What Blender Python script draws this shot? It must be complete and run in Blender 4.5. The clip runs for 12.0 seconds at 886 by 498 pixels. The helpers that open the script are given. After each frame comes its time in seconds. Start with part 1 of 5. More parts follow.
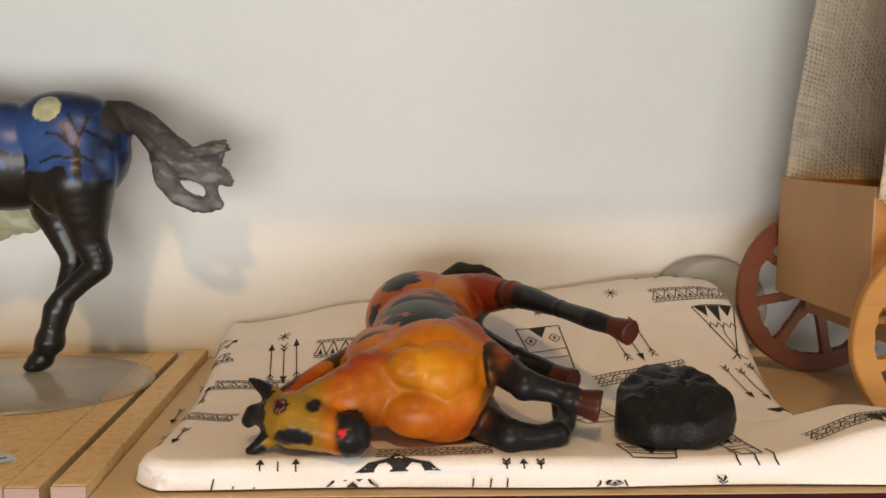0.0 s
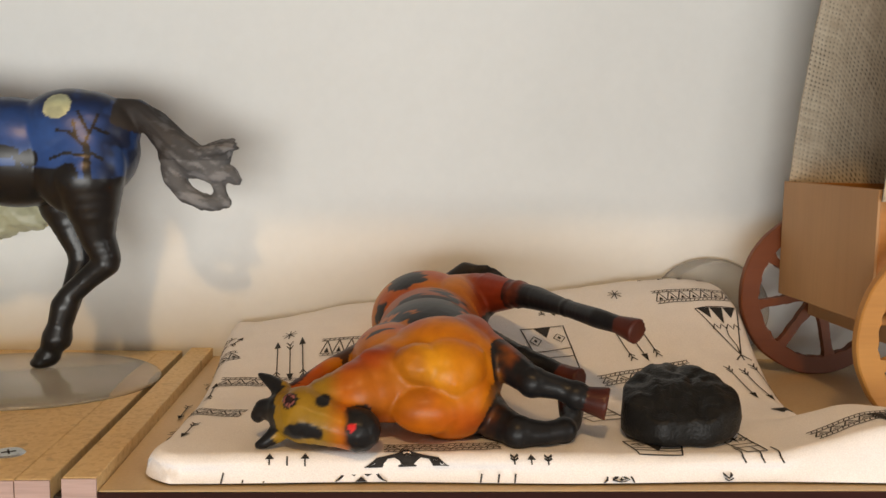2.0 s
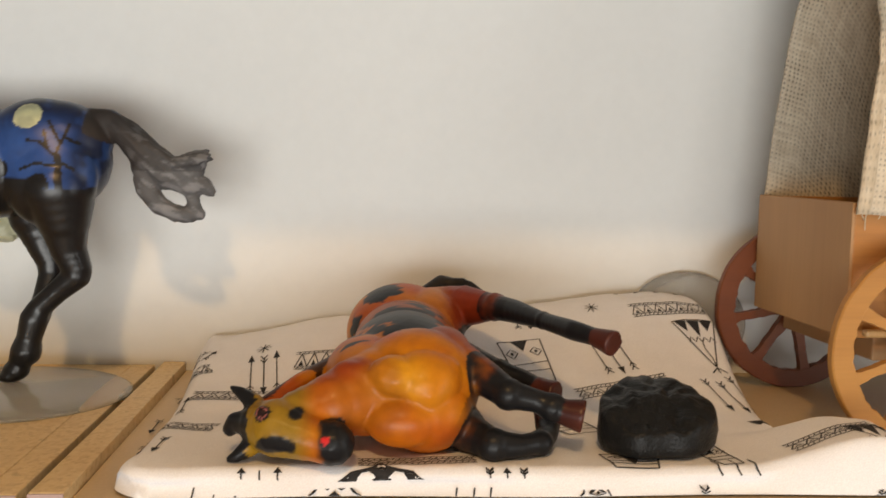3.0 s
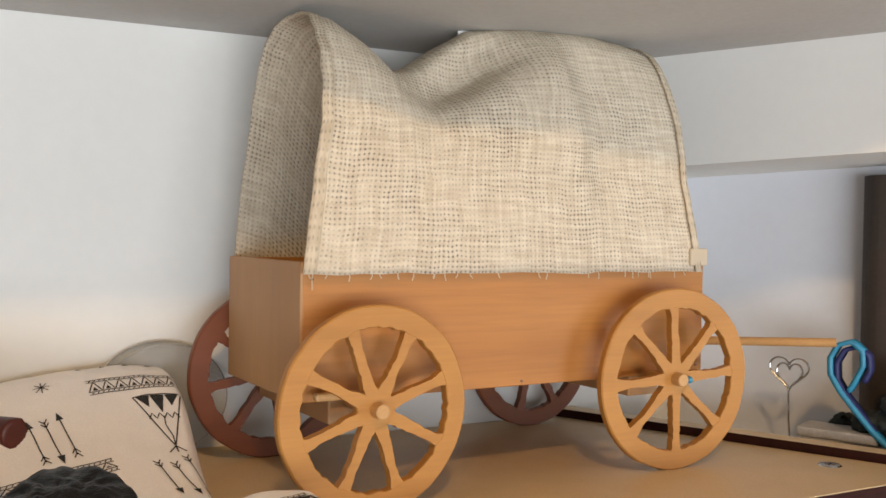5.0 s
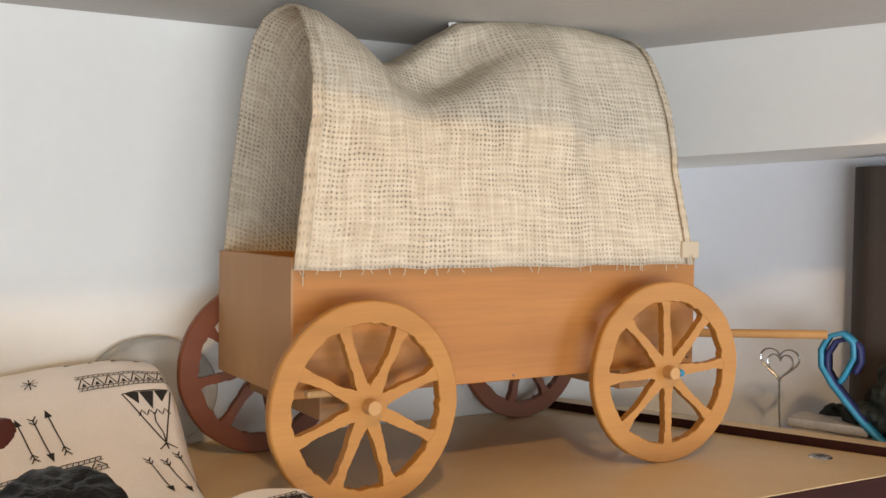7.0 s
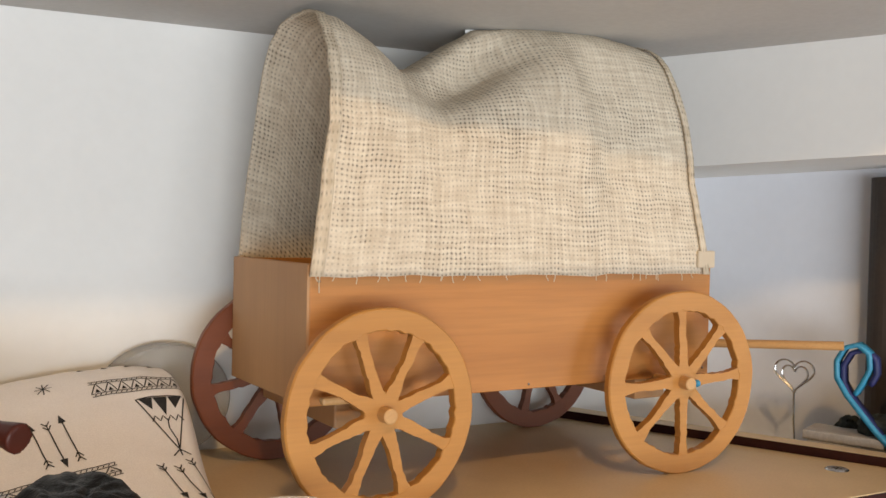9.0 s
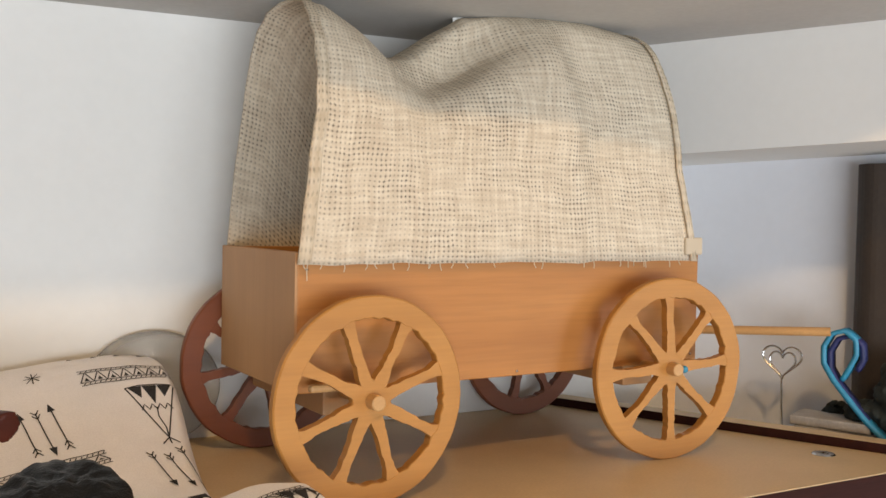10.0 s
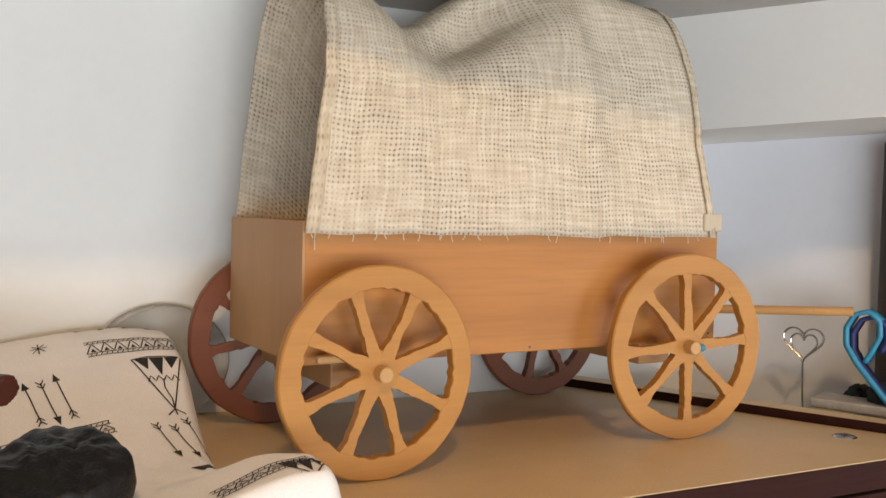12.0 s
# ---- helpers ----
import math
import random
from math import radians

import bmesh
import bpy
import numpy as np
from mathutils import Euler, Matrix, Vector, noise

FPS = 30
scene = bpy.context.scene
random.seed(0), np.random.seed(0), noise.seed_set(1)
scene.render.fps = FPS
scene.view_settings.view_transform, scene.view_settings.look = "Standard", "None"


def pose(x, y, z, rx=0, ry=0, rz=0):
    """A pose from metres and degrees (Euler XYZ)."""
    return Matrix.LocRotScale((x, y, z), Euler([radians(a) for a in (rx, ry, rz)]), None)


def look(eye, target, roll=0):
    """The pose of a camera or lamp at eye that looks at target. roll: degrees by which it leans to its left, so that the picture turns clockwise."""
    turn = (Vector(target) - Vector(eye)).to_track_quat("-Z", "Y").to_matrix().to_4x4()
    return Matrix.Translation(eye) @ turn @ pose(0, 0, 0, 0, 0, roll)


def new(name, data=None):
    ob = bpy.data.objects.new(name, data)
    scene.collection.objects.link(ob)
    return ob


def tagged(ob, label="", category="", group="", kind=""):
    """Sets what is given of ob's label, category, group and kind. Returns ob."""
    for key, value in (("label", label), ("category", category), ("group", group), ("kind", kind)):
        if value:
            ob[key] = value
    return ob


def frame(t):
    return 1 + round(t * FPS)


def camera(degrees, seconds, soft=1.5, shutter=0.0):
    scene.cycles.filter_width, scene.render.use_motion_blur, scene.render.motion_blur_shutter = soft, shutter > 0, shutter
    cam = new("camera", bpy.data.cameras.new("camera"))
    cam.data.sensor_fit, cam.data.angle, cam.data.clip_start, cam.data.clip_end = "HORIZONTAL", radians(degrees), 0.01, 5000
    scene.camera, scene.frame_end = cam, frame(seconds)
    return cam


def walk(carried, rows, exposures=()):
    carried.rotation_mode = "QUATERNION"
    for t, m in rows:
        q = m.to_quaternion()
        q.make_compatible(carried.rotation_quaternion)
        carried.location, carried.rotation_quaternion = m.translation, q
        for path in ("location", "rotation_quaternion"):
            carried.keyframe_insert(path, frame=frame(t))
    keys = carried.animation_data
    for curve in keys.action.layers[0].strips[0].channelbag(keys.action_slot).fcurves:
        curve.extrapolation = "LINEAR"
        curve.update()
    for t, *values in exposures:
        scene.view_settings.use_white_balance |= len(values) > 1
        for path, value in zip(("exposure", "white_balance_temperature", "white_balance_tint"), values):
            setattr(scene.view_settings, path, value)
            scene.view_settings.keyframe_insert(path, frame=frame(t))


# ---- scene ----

# ---- camera and walk ----
cam = camera(49.8, 12.0, soft=1.5, shutter=0.4)
PATH = [
    (0.0, -0.3093, -0.5109, 0.1690, -2.61, -6.83, 0.51),
    (0.5, -0.3124, -0.5172, 0.1691, -1.68, -7.20, 0.35),
    (1.0, -0.3155, -0.5194, 0.1673, -2.87, -6.86, 1.05),
    (1.5, -0.3147, -0.5196, 0.1682, -2.45, -6.58, 0.73),
    (2.0, -0.3161, -0.5151, 0.1643, -2.84, -6.38, 0.97),
    (2.5, -0.3138, -0.5108, 0.1631, -3.45, -6.29, 1.00),
    (3.0, -0.3144, -0.5116, 0.1612, -4.13, -5.36, 1.19),
    (3.5, -0.2748, -0.4788, 0.1639, -15.95, -1.82, 3.04),
    (3.7, -0.2664, -0.4754, 0.1561, -21.04, -0.39, 2.03),
    (5.3, -0.2198, -0.4861, 0.1619, -28.81, -1.28, 1.04),
    (5.5, -0.2208, -0.4851, 0.1638, -29.04, -1.60, 0.97),
    (6.0, -0.2173, -0.4830, 0.1645, -29.17, -2.14, 0.75),
    (6.5, -0.2153, -0.4847, 0.1642, -28.83, -2.34, 0.50),
    (7.0, -0.2225, -0.4810, 0.1638, -29.17, -1.74, 0.93),
    (9.0, -0.2267, -0.4755, 0.1628, -28.82, -1.22, 1.36),
    (9.5, -0.2263, -0.4759, 0.1637, -28.65, -1.48, 1.03),
    (10.0, -0.2245, -0.4788, 0.1618, -29.22, -1.84, 1.13),
    (10.5, -0.2221, -0.4799, 0.1630, -28.95, -1.96, 0.82),
    (11.0, -0.2239, -0.4768, 0.1594, -29.45, -1.51, 1.24),
    (11.5, -0.2169, -0.4799, 0.1586, -28.14, -2.10, 0.74),
    (12.0, -0.2135, -0.4711, 0.1489, -27.98, -2.32, 1.51),
]
walk(cam, [(t, pose(x, y, z, 90 + pitch, 0, yaw) @ pose(0, 0, 0, 0, 0, roll)) for t, x, y, z, yaw, pitch, roll in PATH],
     exposures=[(0.0, -0.11, 7000, 10), (3.0, -0.11, 7000, 10), (3.9, 0.06, 6450, 10), (12.0, 0.06, 6450, 10)])

# ---- world and light ----
world = bpy.data.worlds.new("world")
scene.world = world
world.use_nodes = True
sky = world.node_tree.nodes.new("ShaderNodeTexSky")
sky.sky_type, sky.sun_disc = "NISHITA", False
sky.sun_elevation, sky.sun_rotation = radians(35), radians(120)
world.node_tree.links.new(sky.outputs[0], world.node_tree.nodes["Background"].inputs[0])
world.node_tree.nodes["Background"].inputs[1].default_value = 0.1


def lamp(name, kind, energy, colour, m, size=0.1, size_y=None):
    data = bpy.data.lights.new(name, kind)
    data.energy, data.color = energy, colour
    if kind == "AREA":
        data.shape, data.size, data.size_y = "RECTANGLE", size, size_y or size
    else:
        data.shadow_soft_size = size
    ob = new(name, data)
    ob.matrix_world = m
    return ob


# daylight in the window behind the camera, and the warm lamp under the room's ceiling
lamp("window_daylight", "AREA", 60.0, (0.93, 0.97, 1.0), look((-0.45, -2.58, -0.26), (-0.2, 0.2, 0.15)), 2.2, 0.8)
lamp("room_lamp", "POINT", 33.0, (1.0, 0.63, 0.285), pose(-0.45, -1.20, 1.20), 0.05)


# added cool fill that brightens the recess; no window is known there
lamp("recess_fill", "AREA", 1.6, (0.88, 0.94, 1.0), look((0.66, -0.52, 0.10), (0.42, 0.13, 0.02)), 0.30, 0.30)


# ---- materials ----
def nodes_of(name):
    m = bpy.data.materials.new(name)
    m.use_nodes = True
    t = m.node_tree
    return m, t, t.nodes["Principled BSDF"]


def add(t, kind, **values):
    n = t.nodes.new(kind)
    for k, v in values.items():
        n.inputs[k].default_value = v
    return n


def ramp(t, source, stops):
    n = t.nodes.new("ShaderNodeValToRGB")
    e = n.color_ramp.elements
    while len(e) < len(stops):
        e.new(0.5)
    for el, (p, c) in zip(e, stops):
        el.position, el.color = p, (*c, 1)
    t.links.new(source, n.inputs[0])
    return n.outputs[0]


def coords(t, scale=(1, 1, 1), uv=False, world_space=False):
    if world_space:
        g = t.nodes.new("ShaderNodeNewGeometry")
        src = g.outputs["Position"]
    else:
        g = t.nodes.new("ShaderNodeTexCoord")
        src = g.outputs["UV" if uv else "Object"]
    mp = t.nodes.new("ShaderNodeMapping")
    mp.inputs["Scale"].default_value = scale
    t.links.new(src, mp.inputs[0])
    return mp.outputs[0]


def bump(t, b, height, strength=0.3, distance=0.001):
    n = add(t, "ShaderNodeBump", Strength=strength, Distance=distance)
    t.links.new(height, n.inputs["Height"])
    t.links.new(n.outputs[0], b.inputs["Normal"])


def mixed(t, fac, a, c, mode="MIX"):
    n = t.nodes.new("ShaderNodeMix")
    n.data_type, n.blend_type = "RGBA", mode
    for sock, v in ((n.inputs[0], fac), (n.inputs[6], a), (n.inputs[7], c)):
        if isinstance(v, (int, float)):
            sock.default_value = v
        elif isinstance(v, tuple):
            sock.default_value = (*v, 1)
        else:
            t.links.new(v, sock)
    return n.outputs[2]


def speckled(name, c1, c2, size=60.0, rough=0.6, fine=400.0, relief=0.25, metal=0.0, coat=0.0, stretch=(1, 1, 1), stain=None):
    """A surface with broad mottling, fine grain and a little relief."""
    m, t, b = nodes_of(name)
    co = coords(t, stretch, world_space=False)
    n1 = add(t, "ShaderNodeTexNoise", Scale=size, Detail=5.0, Roughness=0.6)
    n2 = add(t, "ShaderNodeTexNoise", Scale=fine, Detail=3.0)
    for n in (n1, n2):
        t.links.new(co, n.inputs["Vector"])
    base = ramp(t, n1.outputs[0], [(0.3, c1), (0.7, c2)])
    dark = tuple(v * 0.72 for v in c1)
    col = mixed(t, ramp(t, n2.outputs[0], [(0.35, (0.35 * min(1, relief * 5),) * 3), (0.65, (0, 0, 0))]), base, dark)
    if stain:
        n3 = add(t, "ShaderNodeTexNoise", Scale=size * 0.25, Detail=4.0)
        t.links.new(co, n3.inputs["Vector"])
        col = mixed(t, ramp(t, n3.outputs[0], [(0.55, (0, 0, 0)), (0.75, (0.6,) * 3)]), col, stain)
    t.links.new(col, b.inputs["Base Color"])
    b.inputs["Roughness"].default_value, b.inputs["Metallic"].default_value = rough, metal
    b.inputs["Coat Weight"].default_value, b.inputs["Coat Roughness"].default_value = coat, 0.15
    bump(t, b, n2.outputs[0], relief, 0.0006)
    return m


def chipboard(name, c1, c2, c3, rough=0.55):
    """Particle board: pale chips of many sizes pressed flat."""
    m, t, b = nodes_of(name)
    co = coords(t)
    v = add(t, "ShaderNodeTexVoronoi", Scale=420.0)
    v2 = add(t, "ShaderNodeTexVoronoi", Scale=170.0)
    n = add(t, "ShaderNodeTexNoise", Scale=18.0, Detail=6.0)
    for k in (v, v2, n):
        t.links.new(co, k.inputs["Vector"])
    base = ramp(t, n.outputs[0], [(0.3, c1), (0.7, c2)])
    chips = ramp(t, v.outputs["Color"], [(0.1, c3), (0.45, c1), (0.9, c2)])
    col = mixed(t, 0.42, base, chips)
    sp = ramp(t, v2.outputs["Color"], [(0.0, (0.55,) * 3), (0.13, (0, 0, 0))])
    col = mixed(t, sp, col, tuple(q * 0.35 for q in c3))
    t.links.new(col, b.inputs["Base Color"])
    b.inputs["Roughness"].default_value = rough
    bump(t, b, v.outputs["Distance"], 0.2, 0.0004)
    return m


def timber(name, c1, c2, axis=0, rough=0.45, scale=1.0, grain=0.25):
    """Sawn wood with long soft grain along one axis."""
    m, t, b = nodes_of(name)
    st = [70.0 * scale] * 3
    st[axis] = 6.0 * scale
    co = coords(t, tuple(st))
    n1 = add(t, "ShaderNodeTexNoise", Scale=1.0, Detail=6.0, Roughness=0.55, Distortion=0.6)
    t.links.new(co, n1.inputs["Vector"])
    fi = [900.0 * scale] * 3
    fi[axis] = 40.0 * scale
    n2 = add(t, "ShaderNodeTexNoise", Scale=1.0, Detail=3.0)
    t.links.new(coords(t, tuple(fi)), n2.inputs["Vector"])
    n3 = add(t, "ShaderNodeTexNoise", Scale=14.0, Detail=3.0)
    t.links.new(coords(t), n3.inputs["Vector"])
    base = ramp(t, n1.outputs[0], [(0.25, c1), (0.75, c2)])
    col = mixed(t, ramp(t, n2.outputs[0], [(0.3, (grain * 1.4,) * 3), (0.6, (0, 0, 0))]), base, tuple(q * 0.6 for q in c1))
    col = mixed(t, ramp(t, n3.outputs[0], [(0.45, (0, 0, 0)), (0.8, (0.35,) * 3)]), col, tuple(q * 0.75 for q in c1))
    t.links.new(col, b.inputs["Base Color"])
    b.inputs["Roughness"].default_value = rough
    bump(t, b, n2.outputs[0], 0.18, 0.0004)
    return m


def burlap(name, c1, c2, pitch=0.0027):
    """Coarse open weave on UVs in metres; the gaps between the yarns let light through."""
    m, t, b = nodes_of(name)
    uv = coords(t, (1, 1, 1), uv=True)
    wob = add(t, "ShaderNodeTexNoise", Scale=90.0, Detail=4.0)
    t.links.new(uv, wob.inputs["Vector"])
    sub = t.nodes.new("ShaderNodeVectorMath")
    sub.operation = "SUBTRACT"
    t.links.new(wob.outputs["Color"], sub.inputs[0])
    sub.inputs[1].default_value = (0.5, 0.5, 0.5)
    sc = t.nodes.new("ShaderNodeVectorMath")
    sc.operation = "SCALE"
    t.links.new(sub.outputs[0], sc.inputs[0])
    sc.inputs["Scale"].default_value = 0.0038
    ad = t.nodes.new("ShaderNodeVectorMath")
    t.links.new(uv, ad.inputs[0])
    t.links.new(sc.outputs[0], ad.inputs[1])
    sep = t.nodes.new("ShaderNodeSeparateXYZ")
    t.links.new(ad.outputs[0], sep.inputs[0])

    def op(kind, a, c=None):
        n = t.nodes.new("ShaderNodeMath")
        n.operation = kind
        for s, v in zip(n.inputs, (a, c)):
            if v is None:
                continue
            if isinstance(v, (int, float)):
                s.default_value = v
            else:
                t.links.new(v, s)
        return n.outputs[0]

    k = 2 * math.pi / pitch
    sx = op("SINE", op("MULTIPLY", sep.outputs[0], k))
    sy = op("SINE", op("MULTIPLY", sep.outputs[1], k))
    var = add(t, "ShaderNodeTexNoise", Scale=70.0, Detail=8.0, Roughness=0.72)
    t.links.new(uv, var.inputs["Vector"])
    loose = add(t, "ShaderNodeTexNoise", Scale=16.0, Detail=3.0)
    t.links.new(uv, loose.inputs["Vector"])
    slack = op("ADD", op("MULTIPLY", var.outputs[0], 0.62), op("MULTIPLY", loose.outputs[0], 0.55))
    gap = op("ADD", op("MULTIPLY", op("ADD", sx, sy), 0.15), slack)
    hole = ramp(t, gap, [(0.80, (0, 0, 0)), (0.96, (1, 1, 1))])
    tone = add(t, "ShaderNodeTexNoise", Scale=300.0, Detail=4.0)
    t.links.new(coords(t, (0.12, 1, 1), uv=True), tone.inputs["Vector"])
    tone2 = add(t, "ShaderNodeTexNoise", Scale=260.0, Detail=4.0)
    t.links.new(coords(t, (1, 0.12, 1), uv=True), tone2.inputs["Vector"])
    mix_t = op("MULTIPLY", op("ADD", tone.outputs[0], tone2.outputs[0]), 0.5)
    col = ramp(t, mix_t, [(0.38, c1), (0.62, c2)])
    col = mixed(t, ramp(t, gap, [(0.60, (0, 0, 0)), (0.98, (0.7,) * 3)]), col, tuple(q * 0.45 for q in c1))
    t.links.new(col, b.inputs["Base Color"])
    b.inputs["Roughness"].default_value = 0.95
    b.inputs["Specular IOR Level"].default_value = 0.15
    bump(t, b, op("SUBTRACT", 1.0, gap), 0.6, 0.0008)
    tl = t.nodes.new("ShaderNodeBsdfTranslucent")
    t.links.new(col, tl.inputs[0])
    m1 = t.nodes.new("ShaderNodeMixShader")
    m1.inputs[0].default_value = 0.22
    t.links.new(b.outputs[0], m1.inputs[1])
    t.links.new(tl.outputs[0], m1.inputs[2])
    tr = t.nodes.new("ShaderNodeBsdfTransparent")
    m2 = t.nodes.new("ShaderNodeMixShader")
    t.links.new(op("MULTIPLY", hole, 0.6), m2.inputs[0])
    t.links.new(m1.outputs[0], m2.inputs[1])
    t.links.new(tr.outputs[0], m2.inputs[2])
    t.links.new(m2.outputs[0], t.nodes["Material Output"].inputs[0])
    return m


def painted(name, rough=0.3, coat=0.3, relief=0.1):
    """Figurine paint, laid on as a colour per point, with brush mottling."""
    m, t, b = nodes_of(name)
    a = t.nodes.new("ShaderNodeVertexColor")
    a.layer_name = "paint"
    n = add(t, "ShaderNodeTexNoise", Scale=160.0, Detail=5.0)
    t.links.new(coords(t), n.inputs["Vector"])
    col = mixed(t, ramp(t, n.outputs[0], [(0.35, (0.14,) * 3), (0.65, (0, 0, 0))]), a.outputs[0], (0.01, 0.008, 0.006))
    t.links.new(col, b.inputs["Base Color"])
    t.links.new(a.outputs["Alpha"], b.inputs["Roughness"])
    b.inputs["Specular IOR Level"].default_value = rough
    b.inputs["Coat Weight"].default_value, b.inputs["Coat Roughness"].default_value = coat, 0.12
    bump(t, b, n.outputs[0], relief, 0.0008)
    return m


def glassy(name, colour, rough=0.05, trans=1.0, ior=1.45):
    m, t, b = nodes_of(name)
    n = add(t, "ShaderNodeTexNoise", Scale=30.0, Detail=4.0)
    t.links.new(coords(t), n.inputs["Vector"])
    b.inputs["Base Color"].default_value = (*colour, 1)
    b.inputs["Transmission Weight"].default_value, b.inputs["IOR"].default_value = trans, ior
    t.links.new(ramp(t, n.outputs[0], [(0.3, (rough,) * 3), (0.8, (rough + 0.15,) * 3)]), b.inputs["Roughness"])
    return m


PLASTER = speckled("plaster", (0.75, 0.75, 0.73), (0.79, 0.79, 0.77), 5.0, 0.85, 120.0, 0.03)
# the white soffit lies in shadow: that shade is put into this grey
CEIL_SHADE = speckled("ceiling_shade", (0.50, 0.49, 0.47), (0.56, 0.55, 0.53), 5.0, 0.9, 200.0, 0.1)
NICHE = speckled("niche_paint", (0.64, 0.66, 0.71), (0.69, 0.71, 0.76), 7.0, 0.8, 120.0, 0.03)
# unseen room surfaces, kept dark so that they bounce less light
ROOM = speckled("room_dimmed", (0.26, 0.24, 0.22), (0.32, 0.30, 0.27), 3.0, 0.9, 80.0, 0.1)
FLOOR = timber("floor_wood", (0.24, 0.14, 0.08), (0.34, 0.21, 0.12), 0, 0.4, 0.05)
CHIP = chipboard("chipboard", (0.66, 0.46, 0.22), (0.76, 0.57, 0.31), (0.42, 0.245, 0.10))
HARDBOARD = speckled("fibreboard", (0.56, 0.41, 0.23), (0.64, 0.48, 0.28), 14.0, 0.45, 500.0, 0.12, stain=(0.48, 0.34, 0.19))
VENEER = timber("dark_veneer", (0.022, 0.006, 0.005), (0.040, 0.011, 0.008), 0, 0.75, 1.0)
VENEER.node_tree.nodes["Principled BSDF"].inputs["Specular IOR Level"].default_value = 0.15
# brown veneer edge with its daylight sheen put into a pale pinkish colour
EDGE_SHEEN = timber("pale_edge_sheen", (0.36, 0.23, 0.20), (0.46, 0.31, 0.27), 0, 0.4, 1.0)
# shade of narrow openings put into colour: cabinet gap and lock slots
GAP_SHADE = speckled("gap_shade", (0.02, 0.014, 0.01), (0.03, 0.02, 0.015), 40.0, 0.9)
PLY = timber("plywood", (0.35, 0.136, 0.026), (0.46, 0.200, 0.048), 0, 0.55, 0.42, 0.18)
PLY_END = timber("plywood_end", (0.36, 0.195, 0.082), (0.45, 0.255, 0.112), 2, 0.55, 0.40, 0.08)
WHEELWOOD = timber("wheel_wood", (0.37, 0.160, 0.030), (0.47, 0.222, 0.048), 0, 0.55, 0.5, 0.14)
DARK_WHEEL = timber("dark_wheel_wood", (0.135, 0.033, 0.008), (0.195, 0.053, 0.013), 0, 0.5, 0.5, 0.1)
DOWEL = timber("dowel", (0.46, 0.25, 0.09), (0.55, 0.32, 0.13), 1, 0.5, 1.0, 0.15)
BURLAP = burlap("burlap", (0.62, 0.525, 0.40), (0.80, 0.72, 0.585), 0.0032)
HEM = burlap("burlap_hem", (0.56, 0.46, 0.33), (0.77, 0.68, 0.54), 0.0030)
COTTON = speckled("cotton", (0.83, 0.80, 0.79), (0.88, 0.85, 0.84), 30.0, 0.95, 1500.0, 0.3)
INK = speckled("black_print", (0.012, 0.011, 0.012), (0.03, 0.028, 0.028), 300.0, 0.9, 900.0)
STONE = speckled("black_stone", (0.005, 0.005, 0.005), (0.012, 0.0115, 0.011), 90.0, 0.42, 700.0, 0.8)
STONE.node_tree.nodes["Principled BSDF"].inputs["Specular IOR Level"].default_value = 0.20
HORSE_A = painted("orange_black_paint", 0.22, 0.03)
HORSE_B = painted("blue_black_gloss", 0.5, 0.0, 0.04)
CLEAR = glassy("clear_plastic", (0.93, 0.93, 0.90), 0.12, 0.80, 1.46)
CRYSTAL = glassy("pale_stone", (0.62, 0.61, 0.42), 0.35, 0.35, 1.5)
STEEL = speckled("bright_steel", (0.55, 0.55, 0.56), (0.68, 0.68, 0.69), 60.0, 0.22, 500.0, 0.1, metal=1.0)
SLATE = speckled("grey_slab", (0.36, 0.34, 0.32), (0.48, 0.46, 0.44), 60.0, 0.7, 500.0, 0.4)
RIBBON = speckled("blue_ribbon", (0.02, 0.17, 0.30), (0.03, 0.26, 0.42), 60.0, 0.5, 800.0, 0.3)
NAVY = speckled("dark_blue_cloth", (0.008, 0.015, 0.07), (0.02, 0.02, 0.12), 60.0, 0.6, 600.0, 0.4)
DARKCLOTH = speckled("dark_cloth", (0.012, 0.016, 0.014), (0.03, 0.035, 0.028), 50.0, 0.9, 600.0, 0.5)
RECESS_SHADE = speckled("recess_shade_brown", (0.035, 0.024, 0.018), (0.055, 0.04, 0.03), 12.0, 0.7, 300.0, 0.2)
WHITECARD = speckled("white_plastic", (0.74, 0.74, 0.72), (0.8, 0.8, 0.78), 60.0, 0.5, 500.0, 0.1)


# ---- mesh helpers ----
def smooth01(a, c, v):
    f = min(1.0, max(0.0, (v - a) / (c - a)))
    return f * f * (3 - 2 * f)


def mesh_of(name, verts, faces, material, parent=None, label="", smooth=False, m=None):
    me = bpy.data.meshes.new(name)
    me.from_pydata([tuple(v) for v in verts], [], faces)
    me.materials.append(material)
    me.update()
    if smooth:
        me.shade_smooth()
    ob = new(name, me)
    if m is not None:
        ob.matrix_world = m
    if parent is not None:
        ob.parent = parent
    if label:
        tagged(ob, label)
    return ob


def part(name, bm, material, parent=None, label="", smooth=False):
    me = bpy.data.meshes.new(name)
    bmesh.ops.recalc_face_normals(bm, faces=bm.faces)
    bm.to_mesh(me)
    bm.free()
    me.materials.append(material)
    if smooth:
        me.shade_smooth()
    ob = new(name, me)
    if parent is not None:
        ob.parent = parent
    if label:
        tagged(ob, label)
    return ob


